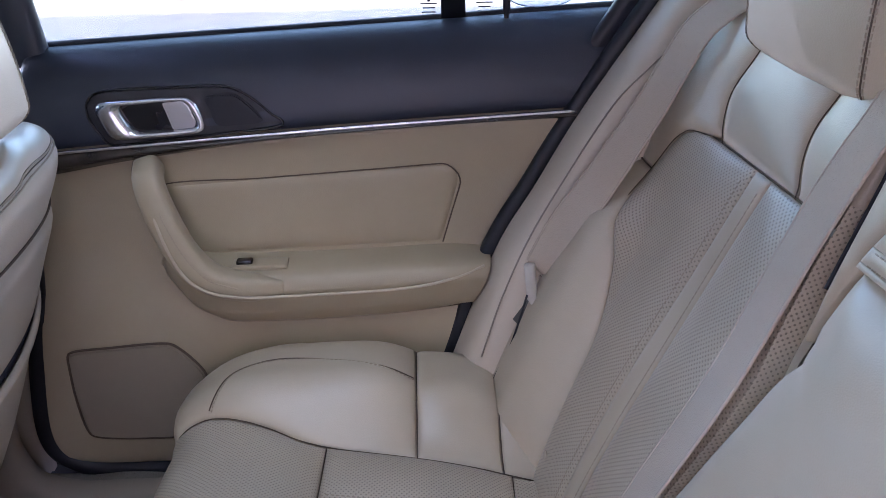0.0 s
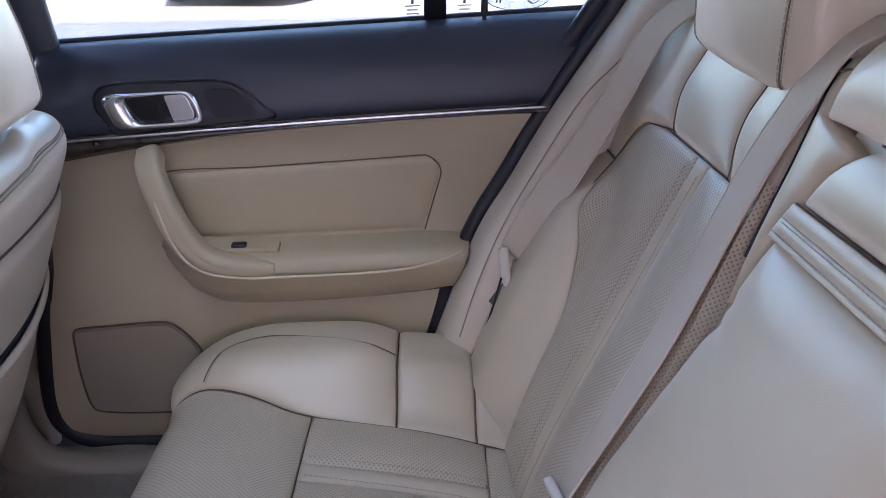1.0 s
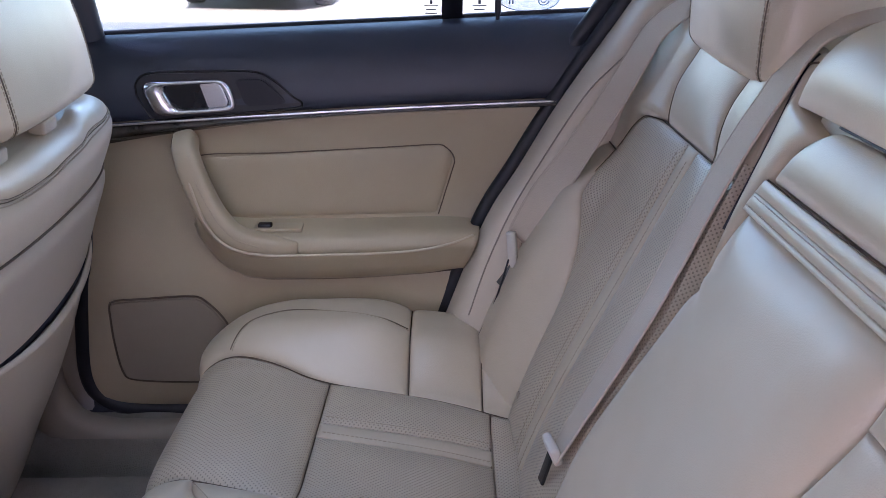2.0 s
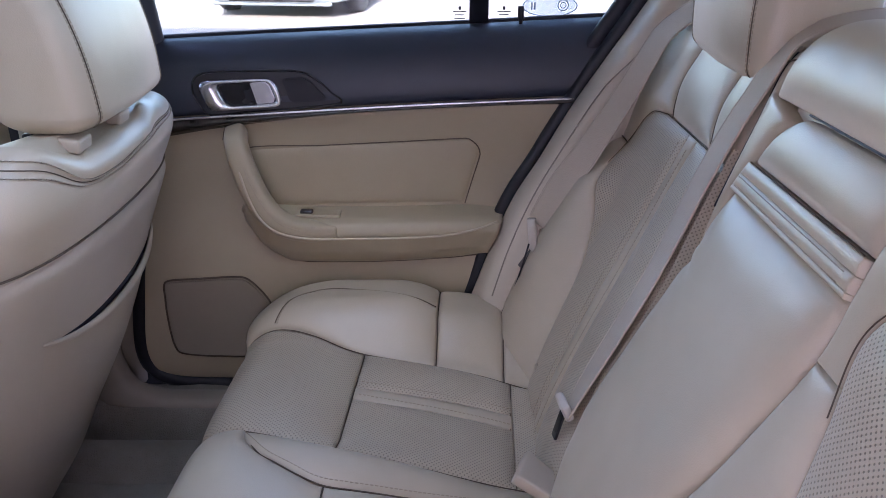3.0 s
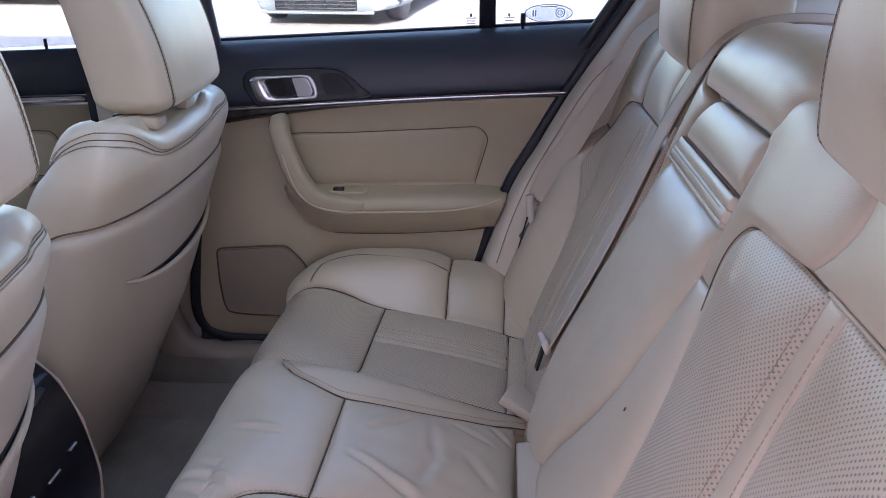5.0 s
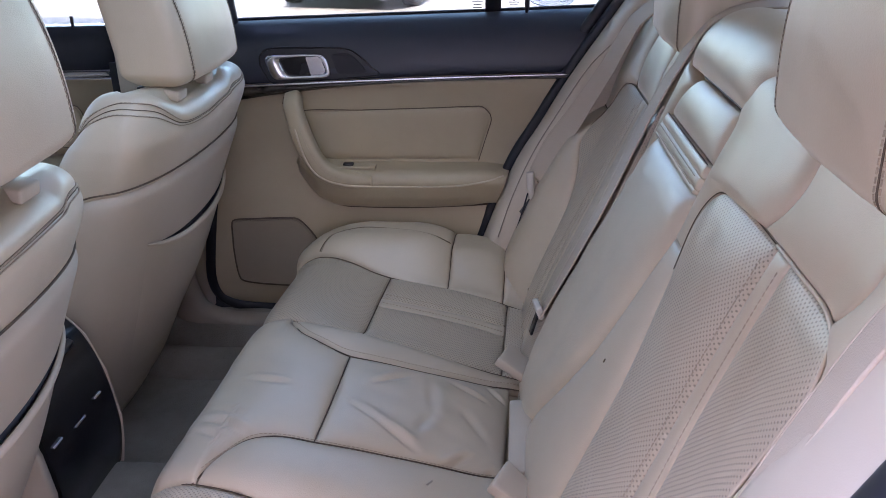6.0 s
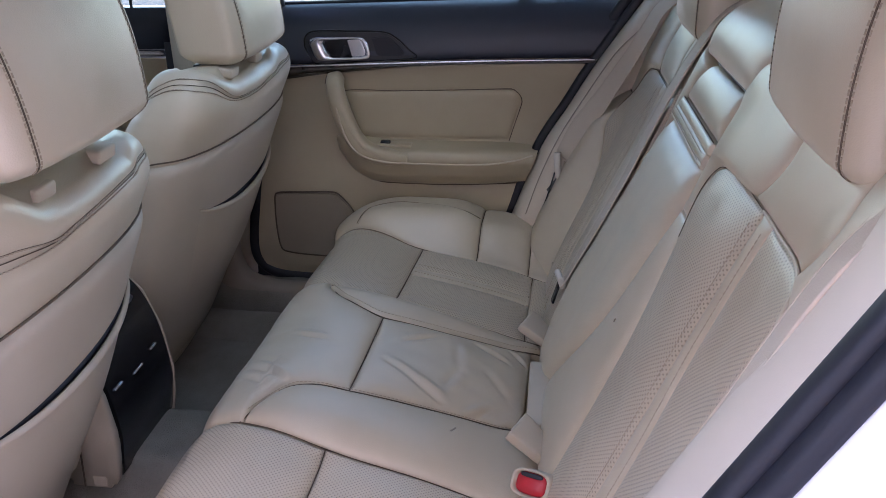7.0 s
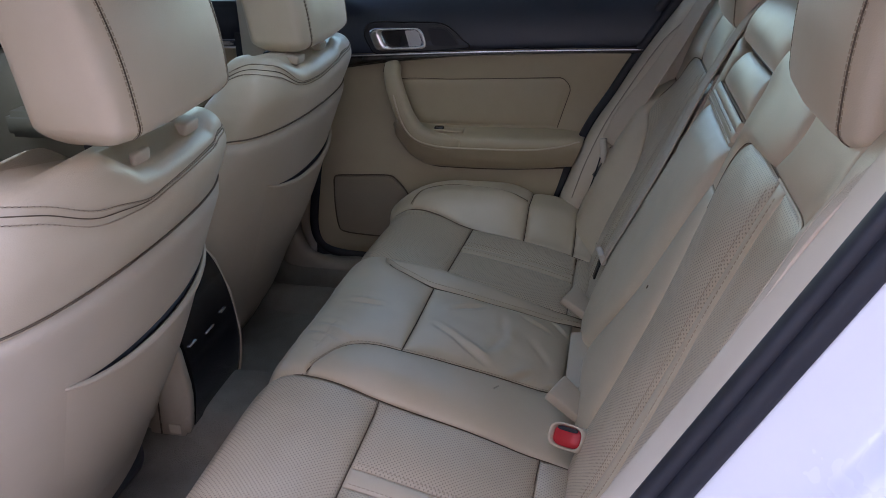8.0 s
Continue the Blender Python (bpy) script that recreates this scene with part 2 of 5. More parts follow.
def round_section(w, h, e=0.5, n=16):
    a = np.linspace(0, 2 * np.pi, n, endpoint=False)
    c, s = np.cos(a), np.sin(a)
    return np.stack([w / 2 * np.sign(c) * np.abs(c) ** e, h / 2 * np.sign(s) * np.abs(s) ** e], 1)


def on_surface(surf, ab, lift=0.0, flip=False):
    q = np.asarray(ab, float)
    A, Bm = q[:, :1], q[:, 1:]
    return (surf(A, Bm) + normals(surf, A, Bm, flip) * lift)[:, 0]


def seam(surf, ab, parent, lift=0.0, r=0.0012, flip=False, mat=None, name="seam", n=60):
    """A fine sunken seam line along (a, b) points of a surface."""
    p, _ = spline(ab, n)
    P = on_surface(surf, p, lift, flip)
    return sweep(name, P, round_section(2 * r, 2 * r, 1.0, 6), mat or DARKSEAM, parent, n=n, up=normals(surf, p[:, :1], p[:, 1:], flip)[:, 0])


def stitches(surf, ab, parent, lift=0.001, step=0.006, length=0.004, r=0.0006, flip=False, mat=None, name="stitching"):
    """A row of single thread stitches along (a, b) points of a surface, in one mesh."""
    P = on_surface(surf, spline(ab, 400)[0], lift, flip)
    return thread(P, parent, step, length, r, mat, name)


def thread(P, parent, step=0.006, length=0.004, r=0.0006, mat=None, name="stitching"):
    s = np.r_[0, np.cumsum(np.linalg.norm(np.diff(P, axis=0), axis=1))]
    verts, faces = [], []
    for s0 in np.arange(0, s[-1] - length, step):
        a, b = [Vector([np.interp(v, s, P[:, k]) for k in range(3)]) for v in (s0, s0 + length)]
        t = (b - a).normalized()
        u = t.orthogonal().normalized()
        v = t.cross(u)
        i = len(verts)
        for c in (a, b):
            for q in range(4):
                verts.append(c + (u * math.cos(q * math.pi / 2) + v * math.sin(q * math.pi / 2)) * r)
        faces += [(i + q, i + (q + 1) % 4, i + 4 + (q + 1) % 4, i + 4 + q) for q in range(4)]
        faces += [(i + 3, i + 2, i + 1, i), (i + 4, i + 5, i + 6, i + 7)]
    return attach(name, mesh_of(verts, faces, mat or STITCH, smooth=False), parent)


def rounded_box(size, bevel, at=(0, 0, 0), turn=(0, 0, 0), seg=3, taper=0.0):
    bm = bmesh.new()
    bmesh.ops.create_cube(bm, size=1)
    for v in bm.verts:
        k = 1 - taper * (v.co.z + 0.5)
        v.co = Vector((v.co.x * size[0] * k, v.co.y * size[1] * k, v.co.z * size[2]))
    bmesh.ops.bevel(bm, geom=bm.edges[:] + bm.verts[:], offset=bevel, segments=seg, affect="EDGES", profile=0.5)
    bmesh.ops.transform(bm, matrix=pose(*at, *turn), verts=bm.verts)
    return bm


def loft(name, rings, mat, parent, label="", caps=True):
    """Closed rings of equal point counts, joined one to the next."""
    R = np.asarray(rings, float)
    n, m = R.shape[:2]
    faces = grid_faces(n, m, True)
    if caps:
        faces += [tuple(range(m)), tuple(range(n * m - 1, n * m - m - 1, -1))]
    return attach(name, mesh_of(R.reshape(-1, 3), faces, mat), parent, label)


# ---- ground and surroundings ----
GROUND = -0.10


def flat(name, x0, x1, y0, y1, z, mat, label, n=2):
    bm = bmesh.new()
    bmesh.ops.create_grid(bm, x_segments=n, y_segments=n, size=0.5)
    for v in bm.verts:
        v.co = Vector((x0 + (v.co.x + 0.5) * (x1 - x0), y0 + (v.co.y + 0.5) * (y1 - y0), z))
    ob = part(name, bm, mat, None, smooth=False)
    return tagged(ob, label, "ground", kind="structure")


flat("ground", -300, 300, -300, 300, GROUND, CONCRETE, "pale sunlit concrete yard stretching to the horizon")
# unseen strip, added to bounce warm light up into the near side
flat("bounce_strip", -60, 60, -4.5, -0.95, GROUND + 0.006, BOUNCE, "unseen pale pinkish ground strip that bounces warm light into the car")
# never in view: placed for its shadow edge and the warm bounce of its wall
building = thing("building", "unseen long rendered building that shades the parked car", "building", kind="structure")
part("wall", rounded_box((70, 0.4, 6.3), 0.03, (0, -4.7, GROUND + 3.05)), RENDERED, building, "tan rendered wall")
part("coping", rounded_box((70.2, 0.6, 0.12), 0.02, (0, -4.7, GROUND + 6.22)), CONCRETE, building)



# ---- car shell ----
def poly_plate(name, outline, y0, y1, mat, parent, label="", smooth=False, bevel=0.0):
    """A plate of an (x, z) outline between two y planes."""
    bm = bmesh.new()
    front = [bm.verts.new((x, y0, z)) for x, z in outline]
    back = [bm.verts.new((x, y1, z)) for x, z in outline]
    bm.faces.new(front)
    bm.faces.new(back[::-1])
    k = len(outline)
    for i in range(k):
        bm.faces.new((front[i], back[i], back[(i + 1) % k], front[(i + 1) % k]))
    bmesh.ops.recalc_face_normals(bm, faces=bm.faces)
    if bevel:
        bmesh.ops.bevel(bm, geom=bm.edges[:], offset=bevel, segments=2, affect="EDGES")
    return part(name, bm, mat, parent, label, smooth)


car = thing("car_body", "white car shell with cream cabin lining", "car", kind="structure")

# floor pan: carpet with a low tunnel and a raised step along the sill
half_prof = [(0.0, 0.405), (0.05, 0.404), (0.07, 0.398), (0.086, 0.372), (0.098, 0.325), (0.115, 0.304), (0.16, 0.300), (0.30, 0.300), (0.43, 0.300), (0.462, 0.299), (0.476, 0.282), (0.490, 0.304), (0.506, 0.331), (0.523, 0.338), (0.540, 0.331), (0.553, 0.300), (0.580, 0.262), (0.614, 0.268), (0.630, 0.316), (0.642, 0.342), (0.67, 0.345), (0.70, 0.345)]
floor_prof = spline([(-y, z) for y, z in half_prof[:0:-1]] + half_prof, 200)[0]


def floor_surf(a, b):
    z = np.interp(b, floor_prof[:, 0], floor_prof[:, 1])
    z = z + 0.035 * smooth01(-0.66, -0.80, a) * smooth01(0.2, 0.3, np.abs(b)) + 0.003 * np.sin(a * 37) * np.sin(b * 29)
    return np.stack([a + 0 * b, b + 0 * a, z], -1)


ob = sheet("floor_carpet", floor_surf, (-1.6, 0.2), (-0.70, 0.70), CARPET, None, 60, 280, thick=0.02)
tagged(ob, "worn taupe carpet in the rear footwell", "carpet", kind="structure")

# roof, headliner and pillars close the cabin
def framed(x0, x1, y, z, t, holes):
    """A roof skin with rectangular openings cut right through it."""
    xs = sorted({x0, x1, *[h for hole in holes for h in hole[:2]]})
    ys = sorted({-y, y, *[s * hole[2] for hole in holes for s in (-1, 1)]})
    bm = bmesh.new()
    for xa, xb in zip(xs, xs[1:]):
        for ya, yb in zip(ys, ys[1:]):
            if any(h[0] <= xa and xb <= h[1] and -h[2] <= ya and yb <= h[2] for h in holes):
                continue
            bmesh.ops.create_cube(bm, size=1, matrix=Matrix.Translation(((xa + xb) / 2, (ya + yb) / 2, z)) @ Matrix.Diagonal((xb - xa, yb - ya, t, 1)))
    bmesh.ops.remove_doubles(bm, verts=bm.verts, dist=1e-5)
    return bm


# unseen roof opening, added only to bring skylight down on the rear seat
TOP_LIGHT = [(-0.54, -0.03, 0.38)]
bm = framed(-1.45, 0.76, 0.64, 1.45, 0.05, TOP_LIGHT)
tagged(part("ceiling", bm, HEADLINER, None, smooth=False), "cream cloth headliner under the roof", "headliner", kind="structure")
bm = framed(-1.50, 0.80, 0.67, 1.50, 0.03, TOP_LIGHT)
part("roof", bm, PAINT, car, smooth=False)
for x0, x1, hw in TOP_LIGHT:
    part("top_light_pane", rounded_box((x1 - x0 - 0.004, 2 * hw - 0.004, 0.005), 0.001, ((x0 + x1) / 2, 0, 1.505)), WINDOW, car, "unseen tinted pane added to let in top light").visible_shadow = False
bm = rounded_box((0.05, 1.5, 1.0), 0.02, (1.25, 0, 0.55))
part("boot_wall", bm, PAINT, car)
bm = rounded_box((0.1, 1.5, 0.75), 0.03, (-1.75, 0, 0.62))
tagged(part("dashboard", bm, BLACK, None), "black soft dashboard ahead of the front seats", "dashboard", kind="structure")
for sgn in (1, -1):
    # roof rail, windscreen pillar, rear pillar
    sweep("roof_rail", [(0.62, sgn * 0.66, 1.33), (0.2, sgn * 0.675, 1.385), (-0.6, sgn * 0.68, 1.39), (-1.4, sgn * 0.66, 1.36)], round_section(0.07, 0.16, 0.6), PAINT, car, up=(0, 0, 1))
    sweep("screen_pillar", [(-1.35, sgn * 0.72, 1.40), (-1.6, sgn * 0.69, 1.15), (-1.85, sgn * 0.72, 0.97)], round_section(0.09, 0.06, 0.7), PLASTIC, car, up=(0, 0, 1))
    sweep("rear_pillar", [(0.55, sgn * 0.61, 1.40), (0.62, sgn * 0.66, 1.2), (0.72, sgn * 0.70, 1.03)], round_section(0.26, 0.05, 0.6), PLASTIC, car, up=(0, sgn, 0))

# ---- rear quarter trim, weather seals, jamb on both sides ----
SEAL = [(0.36, 1.15), (0.33, 1.09), (0.289, 1.026), (0.204, 0.896), (0.15, 0.80), (0.095, 0.701), (0.025, 0.508), (-0.02, 0.40)]

NEAR_SEAL = [(0.340, 1.15), (0.305, 1.08), (0.2625, 0.995), (0.2215, 0.913), (0.178, 0.826), (0.115, 0.70), (0.035, 0.508), (0.0, 0.40)]


def quarter(sgn, y_seal, group, prof, tubes, SEAL=SEAL):
    line, _ = spline(SEAL, 80)
    s = np.linspace(0, 1, 80)

    def at(a, b):
        x = np.interp(b, s, line[:, 0])
        z = np.interp(b, s, line[:, 1])
        k, y = spline([(p, y_seal + q) for p, q in prof], 60)[0].T
        t = np.linspace(0, 1, 60)
        return np.stack([x + np.interp(a, t, k), sgn * np.interp(a, t, y) + 0 * b, z - 0.15 * np.interp(a, t, k)], -1)

    q = thing("quarter_trim", "cream plastic quarter trim between rear seat and door seal", "trim", group, "structure")
    sheet("trim_panel", at, (0, 1), (0, 1), TRIM, q, 30, 80, flip=sgn > 0, thick=0.003)
    for dx, dy, w in tubes:
        sweep("door_seal", [(x + dx, sgn * (y_seal + dy), z) for x, z in SEAL], round_section(w, 0.023, 0.8), RUBBER, q, 90, (0, -sgn, 0))
    return at


quarter(1, 0.70, "quarter trims", [(0.002, 0.004), (0.003, -0.015), (0.006, -0.045), (0.012, -0.066), (0.030, -0.078), (0.08, -0.082), (0.22, -0.082)], [(-0.004, 0.0, 0.022), (-0.024, 0.024, 0.026)])
quarter(-1, 0.635, "quarter trims", [(0.012, 0.012), (0.006, 0.0), (0.008, -0.03), (0.013, -0.062), (0.020, -0.080), (0.025, -0.092), (0.032, -0.101), (0.08, -0.105), (0.22, -0.105)], [(0.010, 0.010, 0.018), (0.0195, 0.025, 0.017)], NEAR_SEAL)

far_trim = bpy.data.objects["quarter_trim"]
sweep("trim_joint", [(0.318, 0.617, 1.012), (0.272, 0.624, 0.965), (0.234, 0.630, 0.92), (0.183, 0.629, 0.835), (0.136, 0.626, 0.749), (0.100, 0.623, 0.66), (0.074, 0.621, 0.574)], round_section(0.0022, 0.0022, 1, 6), TAUPE, far_trim, 70)
sweep("trim_joint", [(0.296, 0.668, 1.004), (0.303, 0.645, 1.004), (0.310, 0.620, 1.003)], round_section(0.0022, 0.0022, 1, 6), TAUPE, far_trim, 20, (0, 0, 1))

# painted door jamb and quarter panel outside the near seal
jline, _ = spline([(x + 0.010, z) for x, z in NEAR_SEAL], 80)


def jamb(a, b):
    t = np.linspace(0, 1, 80)
    x, z = np.interp(b, t, jline[:, 0]), np.interp(b, t, jline[:, 1])
    k, y = spline([(0.010, -0.655), (0.02, -0.672), (0.05, -0.70), (0.075, -0.745), (0.11, -0.82), (0.15, -0.870), (0.3, -0.90), (0.8, -0.90)], 80)[0].T
    return np.stack([x + np.interp(a, t, k), np.interp(a, t, y) + 0 * b, z - 0.05 * a], -1)


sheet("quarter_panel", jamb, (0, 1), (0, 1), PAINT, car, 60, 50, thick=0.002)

# rear shelf and rear window
shelf = thing("rear_shelf", "cream parcel shelf behind the rear seat", "shelf", kind="structure")
# ivory, paler than the shelf's cream, stands in for light from the rear window
part("shelf_board", rounded_box((0.78, 1.36, 0.03), 0.012, (0.82, 0, 1.055)), IVORY, shelf)
part("light_housing", rounded_box((0.10, 0.30, 0.035), 0.014, (1.0, 0.08, 1.085), (0, 12, 0)), PLASTIC, shelf)
ob = poly_plate("rear_window", [(0.765, 1.42), (1.22, 1.06), (1.225, 1.064), (0.77, 1.424)], -0.60, 0.60, WINDOW, None)
tagged(ob, "sloping tinted rear window glass", "window", kind="structure")
ob.visible_shadow = False
ob = poly_plate("windscreen", [(-1.18, 1.42), (-1.85, 0.98), (-1.855, 0.984), (-1.185, 1.424)], -0.62, 0.62, WINDOW, None)
tagged(ob, "tinted windscreen glass", "window", kind="structure")
ob.visible_shadow = False

# upper rear pillars: solid trim from the door seals back to the rear window
NEAR_PILLAR = [(0.352, 1.13), (0.362, 1.20), (0.300, 1.275), (0.18, 1.335), (0.0, 1.375), (0.0, 1.42), (0.56, 1.42), (0.86, 1.10), (0.86, 1.03), (0.40, 1.03)]
FAR_PILLAR = [(0.372, 1.13), (0.43, 1.235), (0.52, 1.375), (0.56, 1.42), (0.86, 1.10), (0.86, 1.03), (0.40, 1.03)]
poly_plate("pillar_trim", NEAR_PILLAR, -0.665, -0.635, TRIM, car, "cream upper rear pillar trim", True, 0.006)
poly_plate("pillar_trim", FAR_PILLAR, 0.650, 0.680, TRIM, car, "cream upper rear pillar trim", True, 0.006)

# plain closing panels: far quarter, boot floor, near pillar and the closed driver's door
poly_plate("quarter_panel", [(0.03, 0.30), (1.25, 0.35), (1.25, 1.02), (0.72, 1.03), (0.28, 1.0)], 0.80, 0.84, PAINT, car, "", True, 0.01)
part("boot_floor", rounded_box((1.10, 1.5, 0.04), 0.01, (0.72, 0, 0.30)), BLACK, car)
poly_plate("center_pillar", [(-0.72, 0.33), (-0.625, 0.33), (-0.60, 0.98), (-0.62, 1.42), (-0.70, 1.42), (-0.73, 0.98)], -0.78, -0.70, PLASTIC, car, "cream centre pillar", True, 0.01)
ndoor = thing("door_3", "closed cream driver door ahead of the open rear door", "door", kind="structure")
poly_plate("door_skin", [(-1.65, 0.36), (-0.74, 0.36), (-0.735, 0.96), (-1.65, 0.93)], -0.77, -0.74, DOORSKIN, ndoor, "", True, 0.006)
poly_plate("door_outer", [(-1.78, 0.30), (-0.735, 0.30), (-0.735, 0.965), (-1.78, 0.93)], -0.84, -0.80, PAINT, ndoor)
poly_plate("window_pane", [(-1.75, 0.94), (-0.735, 0.965), (-0.71, 1.42), (-1.25, 1.42)], -0.792, -0.788, WINDOW, ndoor, "tinted side window glass").visible_shadow = False
part("window_header", rounded_box((1.0, 0.17, 0.05), 0.015, (-1.2, -0.735, 1.43)), BLACK, ndoor, "black upper window frame")

# ---- passenger rear door ----
door = thing("door_1", "closed cream and black rear door with chrome handle", "door", kind="structure")
DY = curve_fn([(0.33, 0.715), (0.38, 0.695), (0.46, 0.692), (0.58, 0.692), (0.63, 0.70), (0.70, 0.712), (0.78, 0.712), (0.85, 0.704), (0.88, 0.700), (0.90, 0.703), (0.94, 0.712), (0.975, 0.728), (0.995, 0.752), (1.005, 0.785)])
LEFT = curve_fn([(0.34, -0.44), (0.348, -0.50), (0.37, -0.543), (0.427, -0.563), (0.55, -0.548), (0.675, -0.528), (0.83, -0.512), (0.92, -0.505), (1.02, -0.50)])
RIGHT = curve_fn([(0.34, -0.04), (0.40, -0.02), (0.508, 0.022), (0.701, 0.09), (0.80, 0.145), (0.896, 0.20), (1.026, 0.288)])
TRIM_LO = curve_fn([(-0.56, 0.822), (-0.478, 0.831), (-0.37, 0.848), (-0.193, 0.868), (0.027, 0.881), (0.25, 0.888)])
TRIM_HI = curve_fn([(-0.56, 0.855), (-0.474, 0.862), (-0.25, 0.876), (-0.031, 0.888), (0.25, 0.900)])
BELT = curve_fn([(-0.56, 0.975), (-0.50, 0.981), (0.033, 1.005), (0.30, 1.018)])


def dsurf(a, b):
    """a runs along x, b up z; the face looks into the cabin."""
    return np.stack([a + 0 * b, DY(b) + 0 * a, b + 0 * a], -1)


def dblack(a, b):
    """The padded black upper, from the chrome strip (0) to the window (1)."""
    lo, hi = TRIM_HI(b), BELT(b)
    t = np.linspace(0, 1, 60)
    y = spline([(0, 0.703), (0.15, 0.700), (0.45, 0.706), (0.7, 0.718), (0.87, 0.737), (0.97, 0.760), (1.0, 0.785)], 60)[0]
    return np.stack([b + 0 * a, np.interp(a, y[:, 0], y[:, 1]) + 0 * b, lo + (hi - lo) * a], -1)


sheet("door_core", lambda a, b: dsurf(LEFT(b) + (RIGHT(b) - LEFT(b)) * a, b), (0, 1), (0.342, 0.90), DOORSKIN, door, 60, 90, lift=-0.004, thick=0.02)
# main skin below the chrome strip, in one sheet that stops at the strip
sheet("lower_skin", lambda a, b: dsurf(LEFT(b) + (RIGHT(b) - LEFT(b)) * a, np.minimum(b, TRIM_LO(LEFT(b) + (RIGHT(b) - LEFT(b)) * a))), (0, 1), (0.345, 0.885), DOORSKIN, door, 80, 120, lift=0.001)
panel("upper_pad", dblack, -0.505, 0.262, 0.0, 1.0, BLACK, door, puff=0.006, sink=0.003, w=0.1, gap=0.0, na=40, nb=60, flip=True, label="black soft-touch upper door pad")
# dark wood and chrome strip
sheet("wood_strip", lambda a, b: np.stack([b + 0 * a, 0.697 - 0.010 * np.sin(np.pi * a) + 0 * b, TRIM_LO(b) + (TRIM_HI(b) - TRIM_LO(b)) * a], -1), (0, 1), (-0.515, 0.203), WOOD, door, 12, 90, label="glossy dark wood strip")
sweep("chrome_edge", [(x, 0.692, float(TRIM_HI(x)) - 0.001) for x in np.linspace(-0.515, 0.203, 14)], round_section(0.005, 0.007, 0.8, 10), CHROME, door, 80)
# insert pad


def pad_surf(a, b):
    """Insert: a across, b up; both from 0 to 1, scaled near to metres."""
    u, v = a / 0.36, b / 0.12
    z0 = 0.703 + 0.006 * u
    xl = -0.318 - 0.030 * v
    xr = 0.028 + 0.034 * v
    x = xl + (xr - xl) * u
    z = z0 + (0.808 + 0.052 * (x + 0.32) - z0) * v
    cut = np.clip((u - 0.93) / 0.07, 0, 1) * np.clip((v - 0.75) / 0.25, 0, 1)
    return np.stack([x - 0.012 * cut, DY(z) - 0.001, z - 0.012 * cut], -1)


panel("insert_pad", pad_surf, 0.0, 0.12, 0.0, 0.36, DOORSKIN, door, puff=0.006, sink=0.0025, w=0.010, na=40, nb=24, label="padded cream vinyl insert")
pad_line = [(0.0, 0.0), (0.0, 0.06), (0.0, 0.12), (0.12, 0.12), (0.25, 0.12), (0.335, 0.12), (0.357, 0.113), (0.36, 0.09), (0.36, 0.04), (0.36, 0.0)]
seam(pad_surf, pad_line, door, 0.0005, 0.0010, n=90)

# armrest shelf and lower bolster
ZT = curve_fn([(-0.36, 0.72), (-0.30, 0.699), (-0.24, 0.694), (-0.1, 0.694), (0.03, 0.697), (0.10, 0.690)])
ZB = curve_fn([(-0.36, 0.70), (-0.345, 0.675), (-0.319, 0.641), (-0.29, 0.622), (-0.257, 0.611), (-0.122, 0.611), (0.0, 0.618), (0.062, 0.624), (0.10, 0.627)])


def arm_surf(a, b):
    t = np.array([0, 0.22, 0.42, 0.5, 0.56, 0.64, 0.80, 0.92, 1.0])
    ys = np.array([0.725, 0.700, 0.668, 0.655, 0.651, 0.654, 0.664, 0.680, 0.704])
    zs = np.array([0.008, 0.004, 0.0, -0.006, -0.02, -0.032, -0.06, -0.085, -0.09])
    k = (ZT(b) - ZB(b)) / 0.09
    end = 0.35 * smooth01(0.03, 0.085, b) + smooth01(-0.30, -0.36, b)
    y = np.interp(a, t, ys) + (0.026 * end) * (0.705 - np.interp(a, t, ys)) / 0.045
    z = ZT(b) + np.interp(a, t, zs) * k
    return np.stack([b + (z - 0.685) * 0.36 * smooth01(-0.06, 0.08, b), y, z], -1)


sheet("armrest", arm_surf, (0, 1), (-0.348, 0.089), DOORSKIN, door, 40, 60, flip=True, thick=0.004, label="padded cream armrest")
PIPE = [(-0.352, 0.836), (-0.335, 0.775), (-0.314, 0.72), (-0.285, 0.690), (-0.24, 0.675), (-0.178, 0.671), (-0.04, 0.674), (0.03, 0.681), (0.082, 0.692)]
sweep("pull_handle", [(-0.352, 0.692, 0.842), (-0.347, 0.664, 0.825), (-0.334, 0.652, 0.785), (-0.314, 0.648, 0.735), (-0.285, 0.648, 0.698), (-0.24, 0.652, 0.681), (-0.19, 0.657, 0.677)], round_section(0.038, 0.036, 0.6, 20), DOORSKIN, door, 60, scale=lambda t: 0.92 + 0.12 * np.sin(np.pi * t) - 0.35 * np.clip((t - 0.85) / 0.15, 0, 1), label="curved cream pull handle")
sweep("piping", [(x, y - 0.009, z) for (x, z), y in zip(PIPE, (0.668, 0.640, 0.632, 0.632, 0.640, 0.647, 0.649, 0.656, 0.674))], round_section(0.004, 0.004, 1, 8), CREAM, door, 80)
sweep("handle_seam", [(-0.377, 0.697, 0.826), (-0.370, 0.694, 0.846), (-0.356, 0.693, 0.855), (-0.340, 0.694, 0.853)], round_section(0.004, 0.004, 1, 6), DARKSEAM, door, 40)
thread(spline([(-0.347, 0.6545, 0.826), (-0.335, 0.6335, 0.785), (-0.314, 0.6285, 0.735), (-0.288, 0.6285, 0.700), (-0.25, 0.633, 0.682)], 300)[0] + np.array([0.006, 0.0, 0.004]), door, 0.006, 0.0042, 0.0007)
part("armrest_cap", rounded_box((0.034, 0.026, 0.014), 0.006, (-0.338, 0.690, 0.704), (0, 12, 0)), DOORSKIN, door)
